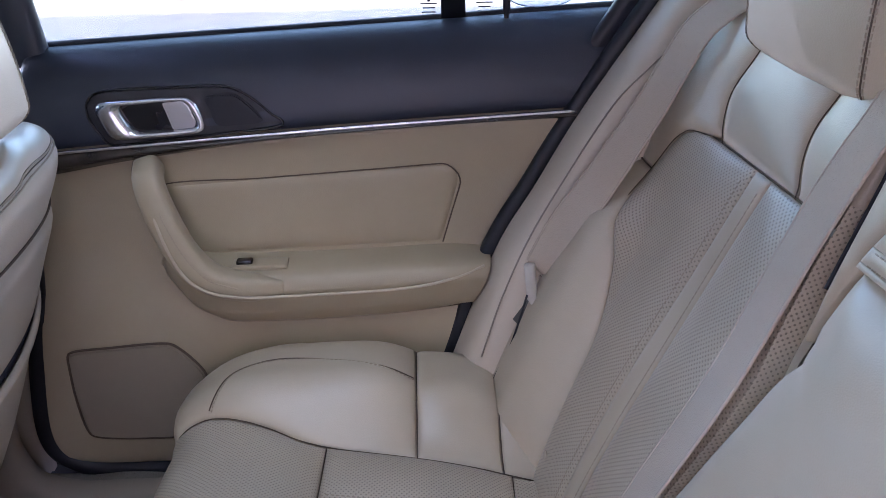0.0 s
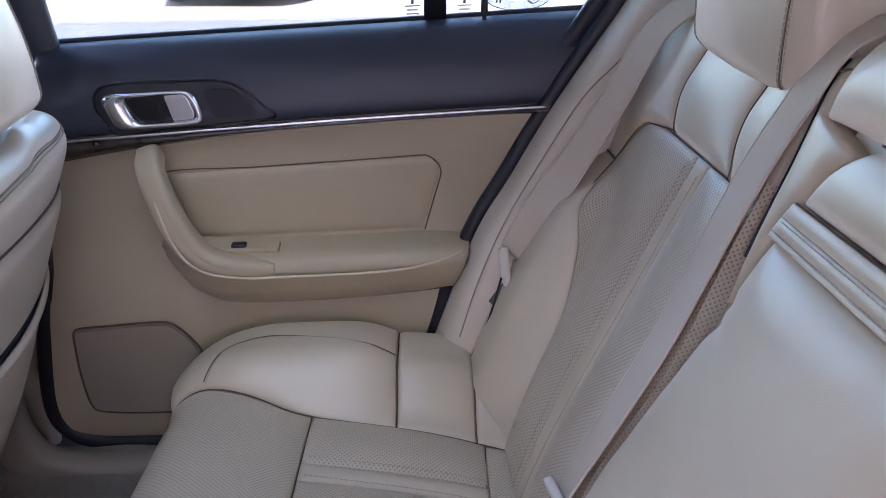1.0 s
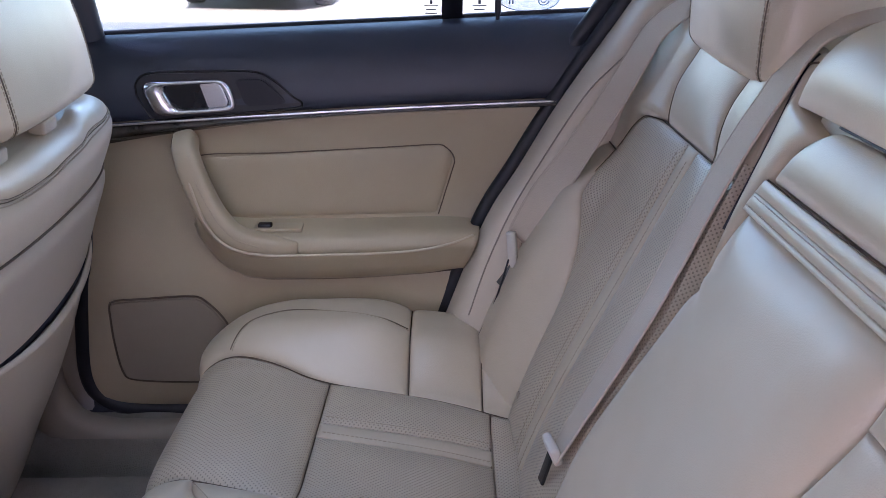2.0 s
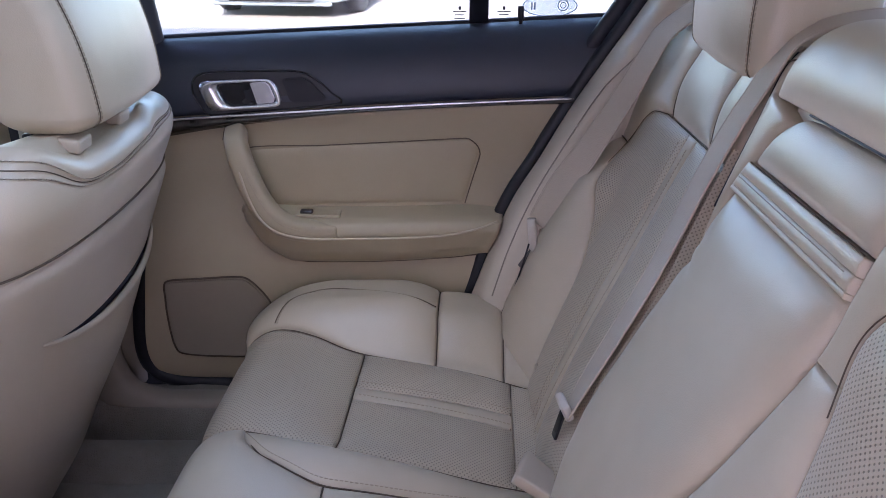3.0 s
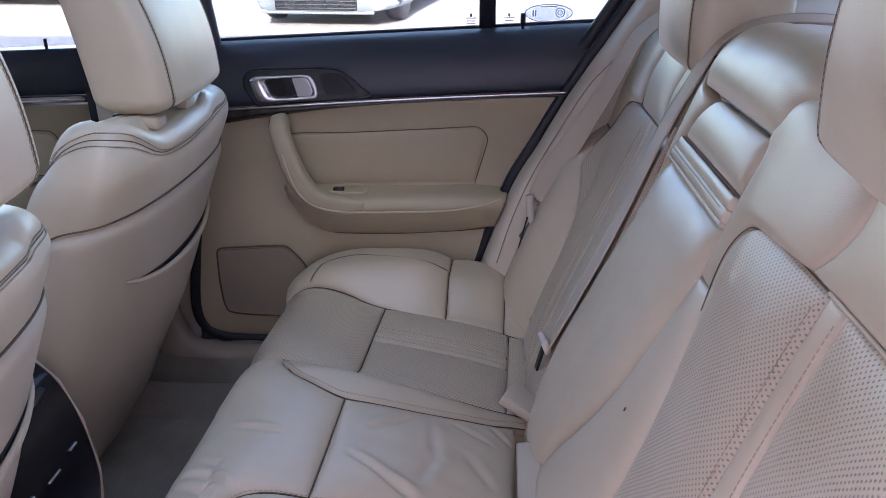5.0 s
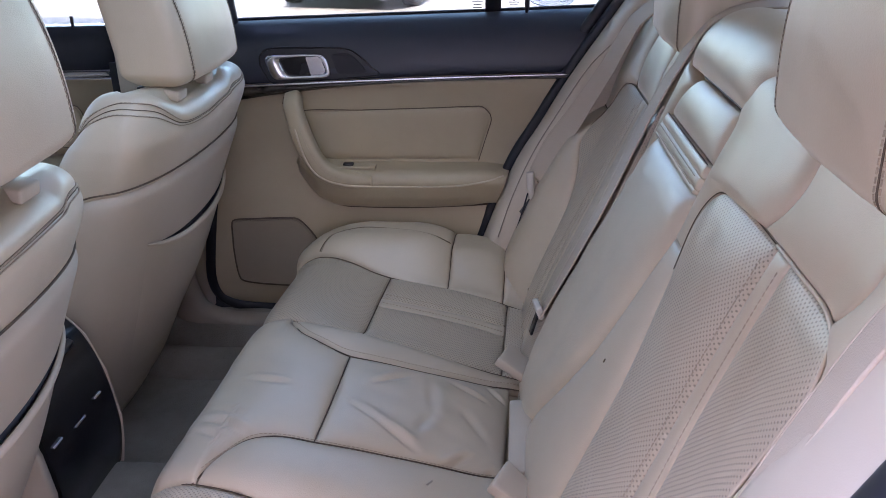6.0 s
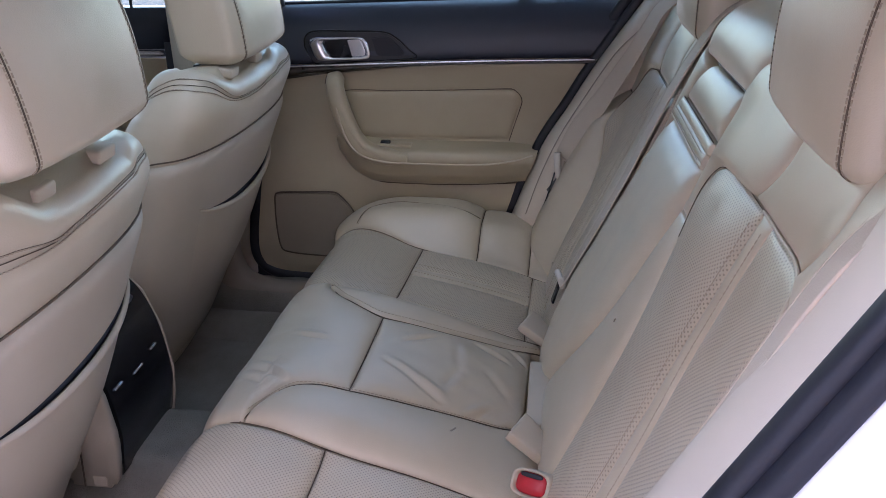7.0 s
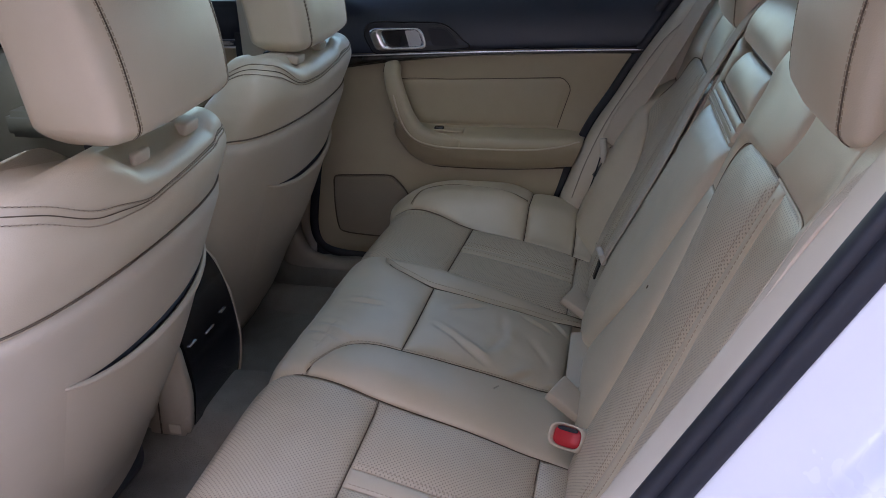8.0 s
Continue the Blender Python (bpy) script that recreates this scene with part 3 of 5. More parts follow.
sweep("armrest_seam", [(x, float(DY(float(ZB(x)))) - 0.003, float(ZB(x)) - 0.004) for x in np.linspace(-0.352, 0.075, 14)], round_section(0.005, 0.005, 1, 6), DARKSEAM, door, 60)
seam(arm_surf, [(0.93, b) for b in np.linspace(-0.345, 0.078, 14)], door, 0.0015, 0.0014, True)
part("switch_plate", rounded_box((0.075, 0.028, 0.006), 0.002, (-0.222, 0.680, 0.700)), DOORSKIN, door)
part("window_switch", rounded_box((0.022, 0.014, 0.010), 0.003, (-0.243, 0.680, 0.703)), GLOSSBLACK, door, "black window switch")

# handle bezel, chrome handle, tweeter


def plate_from(name, outline, y, depth, mat, parent, label="", n=60, bevel=0.0025):
    p, _ = spline(outline + outline[:1], n)
    return poly_plate(name, [tuple(v) for v in p[:-1]], y, y + depth, mat, parent, label, False, bevel)


bezel = plate_from("handle_bezel", [(-0.418, 0.905), (-0.416, 0.925), (-0.394, 0.939), (-0.32, 0.941), (-0.245, 0.941), (-0.215, 0.928), (-0.19, 0.905), (-0.176, 0.889), (-0.25, 0.880), (-0.33, 0.874), (-0.392, 0.869), (-0.408, 0.885)], 0.696, 0.03, BEZEL, door, "dark grey bezel round the handle")
ring_o = spline([(-0.408, 0.915), (-0.400, 0.926), (-0.36, 0.929), (-0.30, 0.931), (-0.282, 0.926), (-0.272, 0.90), (-0.276, 0.886), (-0.30, 0.882), (-0.35, 0.879), (-0.385, 0.877), (-0.396, 0.884), (-0.408, 0.915)], 49)[0][:-1]
ring_i = spline([(-0.375, 0.915), (-0.370, 0.921), (-0.345, 0.923), (-0.300, 0.926), (-0.291, 0.921), (-0.282, 0.900), (-0.284, 0.892), (-0.305, 0.889), (-0.345, 0.887), (-0.358, 0.888), (-0.366, 0.895), (-0.375, 0.915)], 49)[0][:-1]
rings = []
for k, y in ((0.0, 0.700), (0.0, 0.690), (0.18, 0.684), (0.6, 0.683), (0.9, 0.686), (1.0, 0.692), (1.0, 0.706)):
    rings.append([(o[0] + (i[0] - o[0]) * k, y, o[1] + (i[1] - o[1]) * k) for o, i in zip(ring_o, ring_i)])
sweep("bezel_edge", [(x, 0.6955, z) for x, z in spline([(-0.418, 0.905), (-0.416, 0.925), (-0.394, 0.939), (-0.32, 0.941), (-0.245, 0.941), (-0.215, 0.928), (-0.19, 0.905), (-0.176, 0.889), (-0.25, 0.880), (-0.33, 0.874), (-0.392, 0.869), (-0.408, 0.885), (-0.418, 0.905)], 70)[0]], round_section(0.003, 0.003, 1, 6), GLOSSBLACK, bezel, 120)
handle = loft("door_handle", rings, CHROME, door, "polished chrome inner door handle", caps=False)
plate_from("lever_recess", [tuple(p) for p in ring_i[::4]], 0.694, 0.004, GLOSSBLACK, handle, bevel=0.0005)
poly_plate("lever", [(-0.322, 0.9235), (-0.297, 0.9255), (-0.290, 0.920), (-0.283, 0.8985), (-0.286, 0.891), (-0.313, 0.8885)], 0.6885, 0.6935, CHROME, handle, "chrome pull lever", False, 0.0012)
plate_from("tweeter", [(-0.266, 0.915), (-0.270, 0.928), (-0.25, 0.932), (-0.23, 0.930), (-0.212, 0.914), (-0.200, 0.899), (-0.205, 0.893), (-0.235, 0.891), (-0.258, 0.892)], 0.692, 0.01, RUBBER, door, "small black tweeter grille")

# speaker
SPK = [(-0.513, 0.55), (-0.505, 0.567), (-0.45, 0.572), (-0.38, 0.576), (-0.355, 0.568), (-0.325, 0.53), (-0.322, 0.50), (-0.34, 0.43), (-0.36, 0.414), (-0.42, 0.412), (-0.49, 0.417), (-0.508, 0.432), (-0.514, 0.49)]
plate_from("speaker_grille", SPK, 0.684, 0.02, GRILLE, door, "taupe speaker grille", 80, 0.004)
rim, _ = spline(SPK + SPK[:1], 80)
sweep("speaker_rim", [(x, 0.688, z) for x, z in rim], round_section(0.0036, 0.0036, 1, 8), DARKSEAM, door, 120)

# window glass, frame and seals
poly_plate("window_pane", [(-0.50, 0.95), (0.035, 0.98), (0.035, 1.42), (-0.50, 1.42)], 0.788, 0.792, WINDOW, door, "tinted side window glass").visible_shadow = False
poly_plate("window_pane", [(0.065, 0.98), (0.27, 0.99), (0.46, 1.30), (0.30, 1.42), (0.065, 1.42)], 0.788, 0.792, WINDOW, door, "small fixed quarter glass").visible_shadow = False
poly_plate("window_divider", [(0.034, 0.985), (0.066, 0.985), (0.064, 1.42), (0.036, 1.42)], 0.77, 0.80, RUBBER, door, "black upright window divider", True, 0.004)
sweep("belt_seal", [(x, 0.782, float(BELT(x)) - 0.002) for x in np.linspace(-0.51, 0.27, 10)], round_section(0.012, 0.016, 0.8, 8), RUBBER, door, 60)
sweep("window_frame", [(-0.500, 0.765, 0.96), (-0.515, 0.755, 1.1), (-0.545, 0.72, 1.3), (-0.56, 0.68, 1.42)], round_section(0.05, 0.03, 0.7, 12), BLACK, door, 40)
sweep("window_frame", [(0.265, 0.765, 0.97), (0.315, 0.755, 1.06), (0.40, 0.73, 1.2), (0.47, 0.68, 1.36)], round_section(0.045, 0.03, 0.7, 12), BLACK, door, 40)
sweep("window_frame", [(0.285, 0.735, 0.97), (0.345, 0.725, 1.06), (0.43, 0.70, 1.2), (0.50, 0.66, 1.36)], round_section(0.016, 0.016, 0.8, 12), RUBBER, door, 40)
sweep("lock_knob", [(0.118, 0.757, 0.985), (0.118, 0.757, 1.008), (0.118, 0.757, 1.016), (0.118, 0.757, 1.034)], round_section(0.008, 0.008, 1, 10), RUBBER, door, 24, (0, -1, 0), scale=lambda t: 0.8 + 0.45 * smooth01(0.5, 0.65, t))
part("window_header", rounded_box((1.05, 0.17, 0.05), 0.015, (-0.04, 0.735, 1.435)), BLACK, door, "black upper window frame")
# black seal round the lower door edge
low = [(-0.505, 0.99), (-0.512, 0.88), (-0.53, 0.68), (-0.560, 0.50), (-0.566, 0.42), (-0.550, 0.380), (-0.512, 0.358), (-0.44, 0.351), (-0.25, 0.350), (-0.02, 0.350)]
sweep("door_seal", [(x - 0.009, 0.704, z - 0.006) for x, z in low], round_section(0.028, 0.026, 0.8, 10), RUBBER, door, 120)
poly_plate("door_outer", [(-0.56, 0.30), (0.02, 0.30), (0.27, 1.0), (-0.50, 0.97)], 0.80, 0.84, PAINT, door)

# printed marks on the glass: plain bars, never letters
sticker = thing("window_sticker", "oval pale blue sticker with a round seal on the glass", "sticker")
oval = [(0.168 + 0.047 * math.cos(a), 1.030 + 0.018 * math.sin(a)) for a in np.linspace(0, 2 * math.pi, 40, endpoint=False)]
poly_plate("sticker_face", oval, 0.7862, 0.7872, PALEBLUE, sticker)
def outline_ring(name, cx, cz, rx, rz, r, parent):
    pts = [(cx + rx * math.cos(a), 0.7858, cz + rz * math.sin(a)) for a in np.linspace(0, 2 * math.pi, 33)]
    return sweep(name, pts, round_section(r, r, 1, 6), BLUEINK, parent, 64)


outline_ring("oval_outline", 0.168, 1.030, 0.045, 0.0165, 0.0012, sticker)
outline_ring("seal_mark", 0.190, 1.031, 0.0085, 0.0085, 0.0016, sticker)
outline_ring("seal_mark", 0.190, 1.031, 0.0045, 0.0045, 0.0012, sticker)
for k in range(2):
    part("print_bar", rounded_box((0.0022, 0.0006, 0.012), 0.0002, (0.138 + 0.005 * k, 0.7858, 1.030), seg=1), BLUEINK, sticker)
part("print_bar", rounded_box((0.03, 0.0006, 0.0014), 0.0002, (0.168, 0.7858, 1.042), seg=1), BLUEINK, sticker)
for cx in (0.018, 0.092):
    mark = thing("glass_mark", "small dark print block etched on the window glass", "mark", "glass marks")
    for k, w in enumerate((0.004, 0.022, 0.016, 0.018)):
        part("print_bar", rounded_box((w, 0.0006, 0.0016 if k else 0.006), 0.0002, (cx, 0.7858, 1.027 - 0.0055 * k), seg=1), INK, mark)

# sill and pillar trim below and ahead of the door
sweep("sill_trim", [(-0.625, 0.675, 0.85), (-0.632, 0.675, 0.60), (-0.642, 0.672, 0.47), (-0.638, 0.668, 0.40), (-0.605, 0.662, 0.342), (-0.54, 0.660, 0.316), (-0.44, 0.660, 0.312), (0.1, 0.660, 0.312)], round_section(0.075, 0.05, 0.6, 16), TAUPE, car, 90, label="taupe sill and pillar trim")
poly_plate("sill_backing", [(-0.75, 0.25), (0.05, 0.25), (0.05, 0.42), (-0.5, 0.42), (-0.53, 0.9), (-0.75, 0.9)], 0.722, 0.73, RUBBER, car)
poly_plate("center_pillar", [(-0.72, 0.33), (-0.585, 0.33), (-0.555, 0.98), (-0.60, 1.42), (-0.70, 1.42), (-0.73, 0.98)], 0.70, 0.78, PLASTIC, car, "cream lower centre pillar", True, 0.01)
poly_plate("pillar_trim", [(-0.70, 0.97), (-0.545, 0.97), (-0.58, 1.42), (-0.69, 1.42)], 0.69, 0.76, BLACK, car, "black upper centre pillar", True, 0.012)

# ---- passenger front door, seen past the front seat ----
fdoor = thing("door_2", "closed cream and black front door", "door", kind="structure")
poly_plate("door_skin", [(-1.65, 0.36), (-0.76, 0.36), (-0.745, 0.86), (-1.65, 0.83)], 0.735, 0.76, DOORSKIN, fdoor, "", True, 0.006)
poly_plate("upper_pad", [(-1.65, 0.85), (-0.745, 0.882), (-0.735, 0.972), (-1.65, 0.94)], 0.73, 0.78, BLACK, fdoor, "black soft-touch upper door pad", True, 0.012)
poly_plate("chrome_strip", [(-1.65, 0.838), (-0.747, 0.868), (-0.746, 0.880), (-1.65, 0.85)], 0.725, 0.75, CHROME, fdoor, "", True, 0.003)
FPAD = [(-1.35, 0.70), (-1.0, 0.706), (-0.87, 0.712), (-0.842, 0.728), (-0.832, 0.76), (-0.836, 0.792), (-0.86, 0.806), (-1.0, 0.802), (-1.35, 0.79)]
plate_from("insert_pad", FPAD, 0.728, 0.02, DOORSKIN, fdoor, "padded cream vinyl insert", 90, 0.004)
sweep("seam", [(x, 0.733, z) for x, z in spline(FPAD + FPAD[:1], 90)[0]], round_section(0.0024, 0.0024, 1, 6), DARKSEAM, fdoor, 140)
poly_plate("armrest", [(-1.4, 0.62), (-0.86, 0.63), (-0.84, 0.66), (-0.86, 0.695), (-1.4, 0.69)], 0.67, 0.75, DOORSKIN, fdoor, "", True, 0.015)
sweep("lock_knob", [(-0.83, 0.752, 0.95), (-0.83, 0.752, 0.975), (-0.83, 0.752, 0.990)], round_section(0.007, 0.007, 1, 10), RUBBER, fdoor, 20)
poly_plate("window_pane", [(-1.75, 0.94), (-0.735, 0.965), (-0.71, 1.42), (-1.25, 1.42)], 0.788, 0.792, WINDOW, fdoor, "tinted side window glass").visible_shadow = False
part("window_header", rounded_box((1.0, 0.17, 0.05), 0.015, (-1.2, 0.735, 1.43)), BLACK, fdoor, "black upper window frame")
poly_plate("door_outer", [(-1.75, 0.30), (-0.735, 0.30), (-0.735, 0.965), (-1.75, 0.93)], 0.80, 0.84, PAINT, fdoor)

# ---- rear bench ----
rear = thing("rear_seat", "cream leather rear bench seat with perforated panels", "seat")
CP, CL = spline([(-0.285, 0.33), (-0.318, 0.42), (-0.328, 0.50), (-0.316, 0.540), (-0.282, 0.562), (-0.22, 0.564), (-0.14, 0.550), (0.0, 0.522), (0.09, 0.4975), (0.19, 0.465)], 300)
CS = np.linspace(0, CL, 300)
BOLS = curve_fn([(-0.34, 0.012), (-0.2, 0.045), (-0.09, 0.060), (-0.02, 0.050), (0.09, 0.042), (0.2, 0.02)])
HUMP = curve_fn([(-0.34, 0.004), (-0.25, 0.012), (-0.14, 0.022), (0.0, 0.032), (0.1, 0.056), (0.2, 0.06)])


def cush(a, b):
    """Cushion: a across the car, b from the front foot up over the nose to the crease."""
    x, z = np.interp(b, CS, CP[:, 0]), np.interp(b, CS, CP[:, 1])
    y = np.abs(a)
    top = smooth01(0.50, 0.56, z)
    z = z - 0.096 * (np.clip(y, 0.221, 0.6) - 0.355) * top
    z = z + BOLS(x) * smooth01(0.485, 0.575, y) + HUMP(x) * smooth01(0.245, 0.17, y) * top
    z = z - 9.0 * np.maximum(y - 0.635, 0) ** 2
    x = x + 0.025 * (a - 0.1)
    z = z + 0.045 * np.maximum(-a, 0) * top
    x = x + 1.4 * np.maximum(y - 0.575, 0) ** 2 * smooth01(-0.1, -0.3, x) * 2.2 - 0.012 * smooth01(0.49, 0.54, y) * smooth01(-0.1, -0.3, x)
    return np.stack([x, a + 0 * b, z], -1)


def cs(x):
    """Arc position of the cushion's top at x."""
    k = CS > 0.17
    return float(np.interp(x, CP[k, 0], CS[k]))


sheet("cushion_padding", cush, (-0.68, 0.68), (0.0, CL), CREAM, rear, 140, 80, lift=-0.016, flip=True)
S_FRONT, S_MID, S_REAR = 0.04, cs(-0.14), cs(0.09)
# seam lines over the cushion as (distance from the middle, place along the cushion): the middle seat's edge, the strip's outer edge, the outer bolster
def along(pairs):
    return curve_fn([(S_FRONT, pairs[0][1])] + [(cs(x), y) for x, y in pairs])


FLARE = along([(-0.278, 0.236), (-0.262, 0.222), (-0.238, 0.183), (-0.209, 0.158), (-0.17, 0.134), (-0.14, 0.123), (-0.08, 0.130), (-0.01, 0.146), (0.094, 0.184), (0.14, 0.196)])
DRV_FLARE = along([(-0.275, 0.200), (-0.262, 0.192), (-0.250, 0.162), (-0.235, 0.130), (-0.215, 0.108), (-0.18, 0.098), (-0.133, 0.096), (-0.06, 0.082), (-0.006, 0.068), (0.094, 0.038), (0.14, 0.025)])
STRIP = along([(-0.30, 0.240), (-0.26, 0.232), (-0.20, 0.212), (-0.13, 0.202), (0.0, 0.208), (0.09, 0.219), (0.14, 0.222), (0.185, 0.222)])
DRV_STRIP = along([(-0.30, 0.196), (-0.24, 0.202), (-0.124, 0.218), (0.0, 0.212), (0.11, 0.204), (0.185, 0.203)])
OUTER = along([(-0.31, 0.532), (-0.27, 0.527), (-0.206, 0.507), (-0.15, 0.490), (-0.03, 0.479), (0.08, 0.468), (0.185, 0.466)])


for sg in (1, -1):
    def mir(a, b, sg=sg):
        return cush(sg * a, b)
    f = sg > 0
    rim, strip = (FLARE, STRIP) if f else (DRV_FLARE, DRV_STRIP)
    panel("front_block", mir, S_FRONT, S_MID, strip, OUTER, PERF, rear, 0.012, w=0.022, flip=f, na=36, nb=44, label="perforated cream leather panel")
    for nm, a0, a1, m in (("rear_block", 0.382, OUTER, PERF), ("stripe", 0.348, 0.382, CREAM), ("rear_block", strip, 0.348, PERF)):
        panel(nm, mir, S_MID, S_REAR, a0, a1, m, rear, 0.011 if nm != "stripe" else 0.012, 0.002 if nm == "stripe" else 0.003, 0.02, gap=0.0006, flip=f, label="" if nm == "stripe" else "perforated cream leather panel")
        if nm == "stripe":
            for e in (a0 - 0.002, a1 + 0.002):
                stitches(mir, [(e, S_MID + 0.008), (e, (S_MID + S_REAR) / 2), (e, S_REAR - 0.008)], rear, 0.008, flip=f)
    panel("crease_block", mir, S_REAR, S_REAR + 0.085, strip, OUTER, PERF, rear, 0.010, flip=f)
    # outer bolster: front, middle and rear pieces
    panel("bolster", mir, S_FRONT, cs(-0.028), OUTER, 0.672, CREAM, rear, 0.012, w=0.02, flip=f, na=40, nb=50, ripple=0.002, seed=3.1)
    panel("bolster", mir, cs(-0.028), cs(0.080), OUTER, 0.672, CREAM, rear, 0.012, w=0.025, flip=f, na=34, nb=24)
    panel("bolster", mir, cs(0.080), cs(0.185), OUTER, 0.672, CREAM, rear, 0.012, w=0.025, flip=f, na=34, nb=20)
    arc = [(0.532, cs(-0.276)), (0.562, cs(-0.268)), (0.590, cs(-0.254)), (0.604, cs(-0.225)), (0.605, cs(-0.18)), (0.594, cs(-0.121)), (0.578, cs(-0.071)), (0.568, cs(-0.034))]
    seam(mir, arc, rear, 0.011, 0.0008, f)
    stitches(mir, [(a - 0.004, b + 0.003) for a, b in arc], rear, 0.0125, flip=f)
    # inner strip beside the middle seat
    panel("side_strip", mir, cs(-0.272), cs(0.14), rim, strip, CREAM, rear, 0.010, w=0.02, flip=f, na=24, nb=50)
    stitches(mir, [(float(rim(b)) + 0.005, b) for b in np.linspace(cs(-0.255), cs(0.13), 12)], rear, 0.0055, flip=f)
for sg, strip in ((1, STRIP), (-1, DRV_STRIP)):
    LINES = [
        [(float(OUTER(v)), v) for v in np.linspace(S_FRONT + 0.02, S_REAR + 0.08, 16)],
        [(float(strip(v)), v) for v in np.linspace(S_FRONT + 0.02, S_REAR + 0.05, 16)],
        [(float(strip(S_MID)) + 0.002, S_MID), (0.35, S_MID), (0.488, S_MID)],
        [(float(strip(S_REAR)) + 0.002, S_REAR), (0.35, S_REAR - 0.004), (0.466, S_REAR)],
        [(0.481, cs(-0.028)), (0.57, cs(-0.028)), (0.66, cs(-0.028))],
        [(0.469, cs(0.080)), (0.57, cs(0.080)), (0.66, cs(0.080))],
    ]
    for ln in LINES:
        seam(lambda a, b, sg=sg: cush(sg * a, b), ln, rear, -0.002, 0.0008, sg > 0)
for sg, rim in ((1, FLARE), (-1, DRV_FLARE)):
    seam(lambda a, b, sg=sg: cush(sg * a, b), [(float(rim(v)), v) for v in np.linspace(cs(-0.262), cs(0.13), 14)], rear, -0.002, 0.0011, sg > 0)
seam(cush, [(-0.094, S_MID), (0.0, S_MID), (0.120, S_MID)], rear, -0.002, 0.0011, True)
# worn creases of the middle seat: (across, along) at both ends, depth, width
FOLDS = [(-0.006, 0.432, -0.034, 0.482, 0.0034, 0.0045), (-0.032, 0.476, -0.058, 0.530, 0.0052, 0.0050), (0.058, 0.452, 0.108, 0.500, 0.0034, 0.0045),
         (0.128, 0.560, 0.110, 0.612, 0.0042, 0.0042), (0.160, 0.612, 0.130, 0.648, 0.0034, 0.0035), (-0.070, 0.570, -0.026, 0.600, 0.0040, 0.0045),
         (0.116, 0.526, 0.030, 0.540, 0.0022, 0.0070), (0.030, 0.540, -0.022, 0.524, 0.0032, 0.0070), (-0.080, 0.612, -0.030, 0.640, 0.0036, 0.0040), (0.06, 0.58, 0.02, 0.62, 0.0026, 0.0060)]
panel("middle_front", cush, S_FRONT, S_MID, lambda b: -DRV_FLARE(b), FLARE, CREAM, rear, 0.011, w=0.02, na=120, nb=110, flip=True, ripple=0.003, seed=1.7, folds=[(0.023, 0.278, 0.012, 0.338, 0.0045, 0.0040), (-0.074, 0.250, -0.112, 0.322, 0.0055, 0.0045), (-0.098, 0.248, -0.130, 0.300, 0.0045, 0.0040), (-0.050, 0.262, -0.072, 0.300, 0.0036, 0.0036)])
panel("middle_rear", cush, S_MID, cs(0.105), lambda b: -DRV_FLARE(b), FLARE, CREAM, rear, 0.011, w=0.018, na=110, nb=110, flip=True, ripple=0.004, seed=7.3, label="creased cream leather middle seat", folds=FOLDS)

# backrest
BP, BL = spline([(0.112, 0.42), (0.125, 0.48), (0.150, 0.56), (0.190, 0.66), (0.232, 0.76), (0.268, 0.85), (0.300, 0.93), (0.330, 1.0), (0.352, 1.045), (0.385, 1.072), (0.45, 1.080)], 300)
BS = np.linspace(0, BL, 300)


def back(a, b):
    """Backrest: a across the car, b from the crease up over the top."""
    x, z = np.interp(b, BS, BP[:, 0]), np.interp(b, BS, BP[:, 1])
    y = np.abs(a)
    x = x - np.where(a > 0, 0.042 * smooth01(0.485, 0.565, y) * (1 - smooth01(0.80, 0.885, z)), 0.026 * smooth01(0.43, 0.56, y) * (1 - 0.35 * smooth01(0.97, 1.06, z))) + 14 * np.maximum(y - 0.635, 0) ** 2
    x = x - 0.004 * smooth01(0.24, 0.17, y)
    up = smooth01(1.0, 1.05, z) * smooth01(0.24, 0.12, y)
    return np.stack([x, a + 0 * b, z + 0.008 * up - 0.035 * (a - 0.3) * smooth01(0.6, 0.85, z)], -1)


def bs(z):
    return float(np.interp(z, BP[:, 1], BS))


def by_z(pairs, rise=0.0):
    return curve_fn([(bs(z + rise * float(smooth01(0.80, 0.93, z))), y) for y, z in pairs])


for side in ((-0.68, 0.160), (0.180, 0.68)):
    sheet("backrest_padding", back, side, (0.0, BL), CREAM, rear, 90, 80, lift=-0.016, flip=True)
# black sheet added so that no daylight shows through the split
sheet("backrest_backing", back, (-0.68, 0.68), (0.0, BL), BLACK, rear, 60, 60, lift=-0.068, flip=True, thick=0.004, label="black backing added behind the backrest to block stray light")
# the backrest is split beside the folding armrest: edges of the armrest, of its frame and of the passenger part
ARM_P = by_z([(0.160, 0.49), (0.186, 0.56), (0.201, 0.61), (0.206, 0.66), (0.195, 0.72), (0.182, 0.775), (0.170, 0.825), (0.160, 0.850), (0.158, 0.866), (0.160, 0.90), (0.158, 0.93), (0.150, 0.957), (0.138, 0.985), (0.118, 1.004), (0.092, 1.014)])
ARM_D = by_z([(0.06, 0.49), (0.03, 0.56), (-0.02, 0.64), (-0.06, 0.71), (-0.09, 0.79), (-0.112, 0.88), (-0.107, 0.93), (-0.103, 0.957), (-0.100, 1.0), (-0.09, 1.014)])
FRAME_I = by_z([(0.170, 0.862), (0.165, 0.90), (0.159, 0.93), (0.151, 0.957), (0.139, 0.985), (0.122, 1.002), (0.150, 1.010), (0.184, 1.018), (0.188, 1.058)])
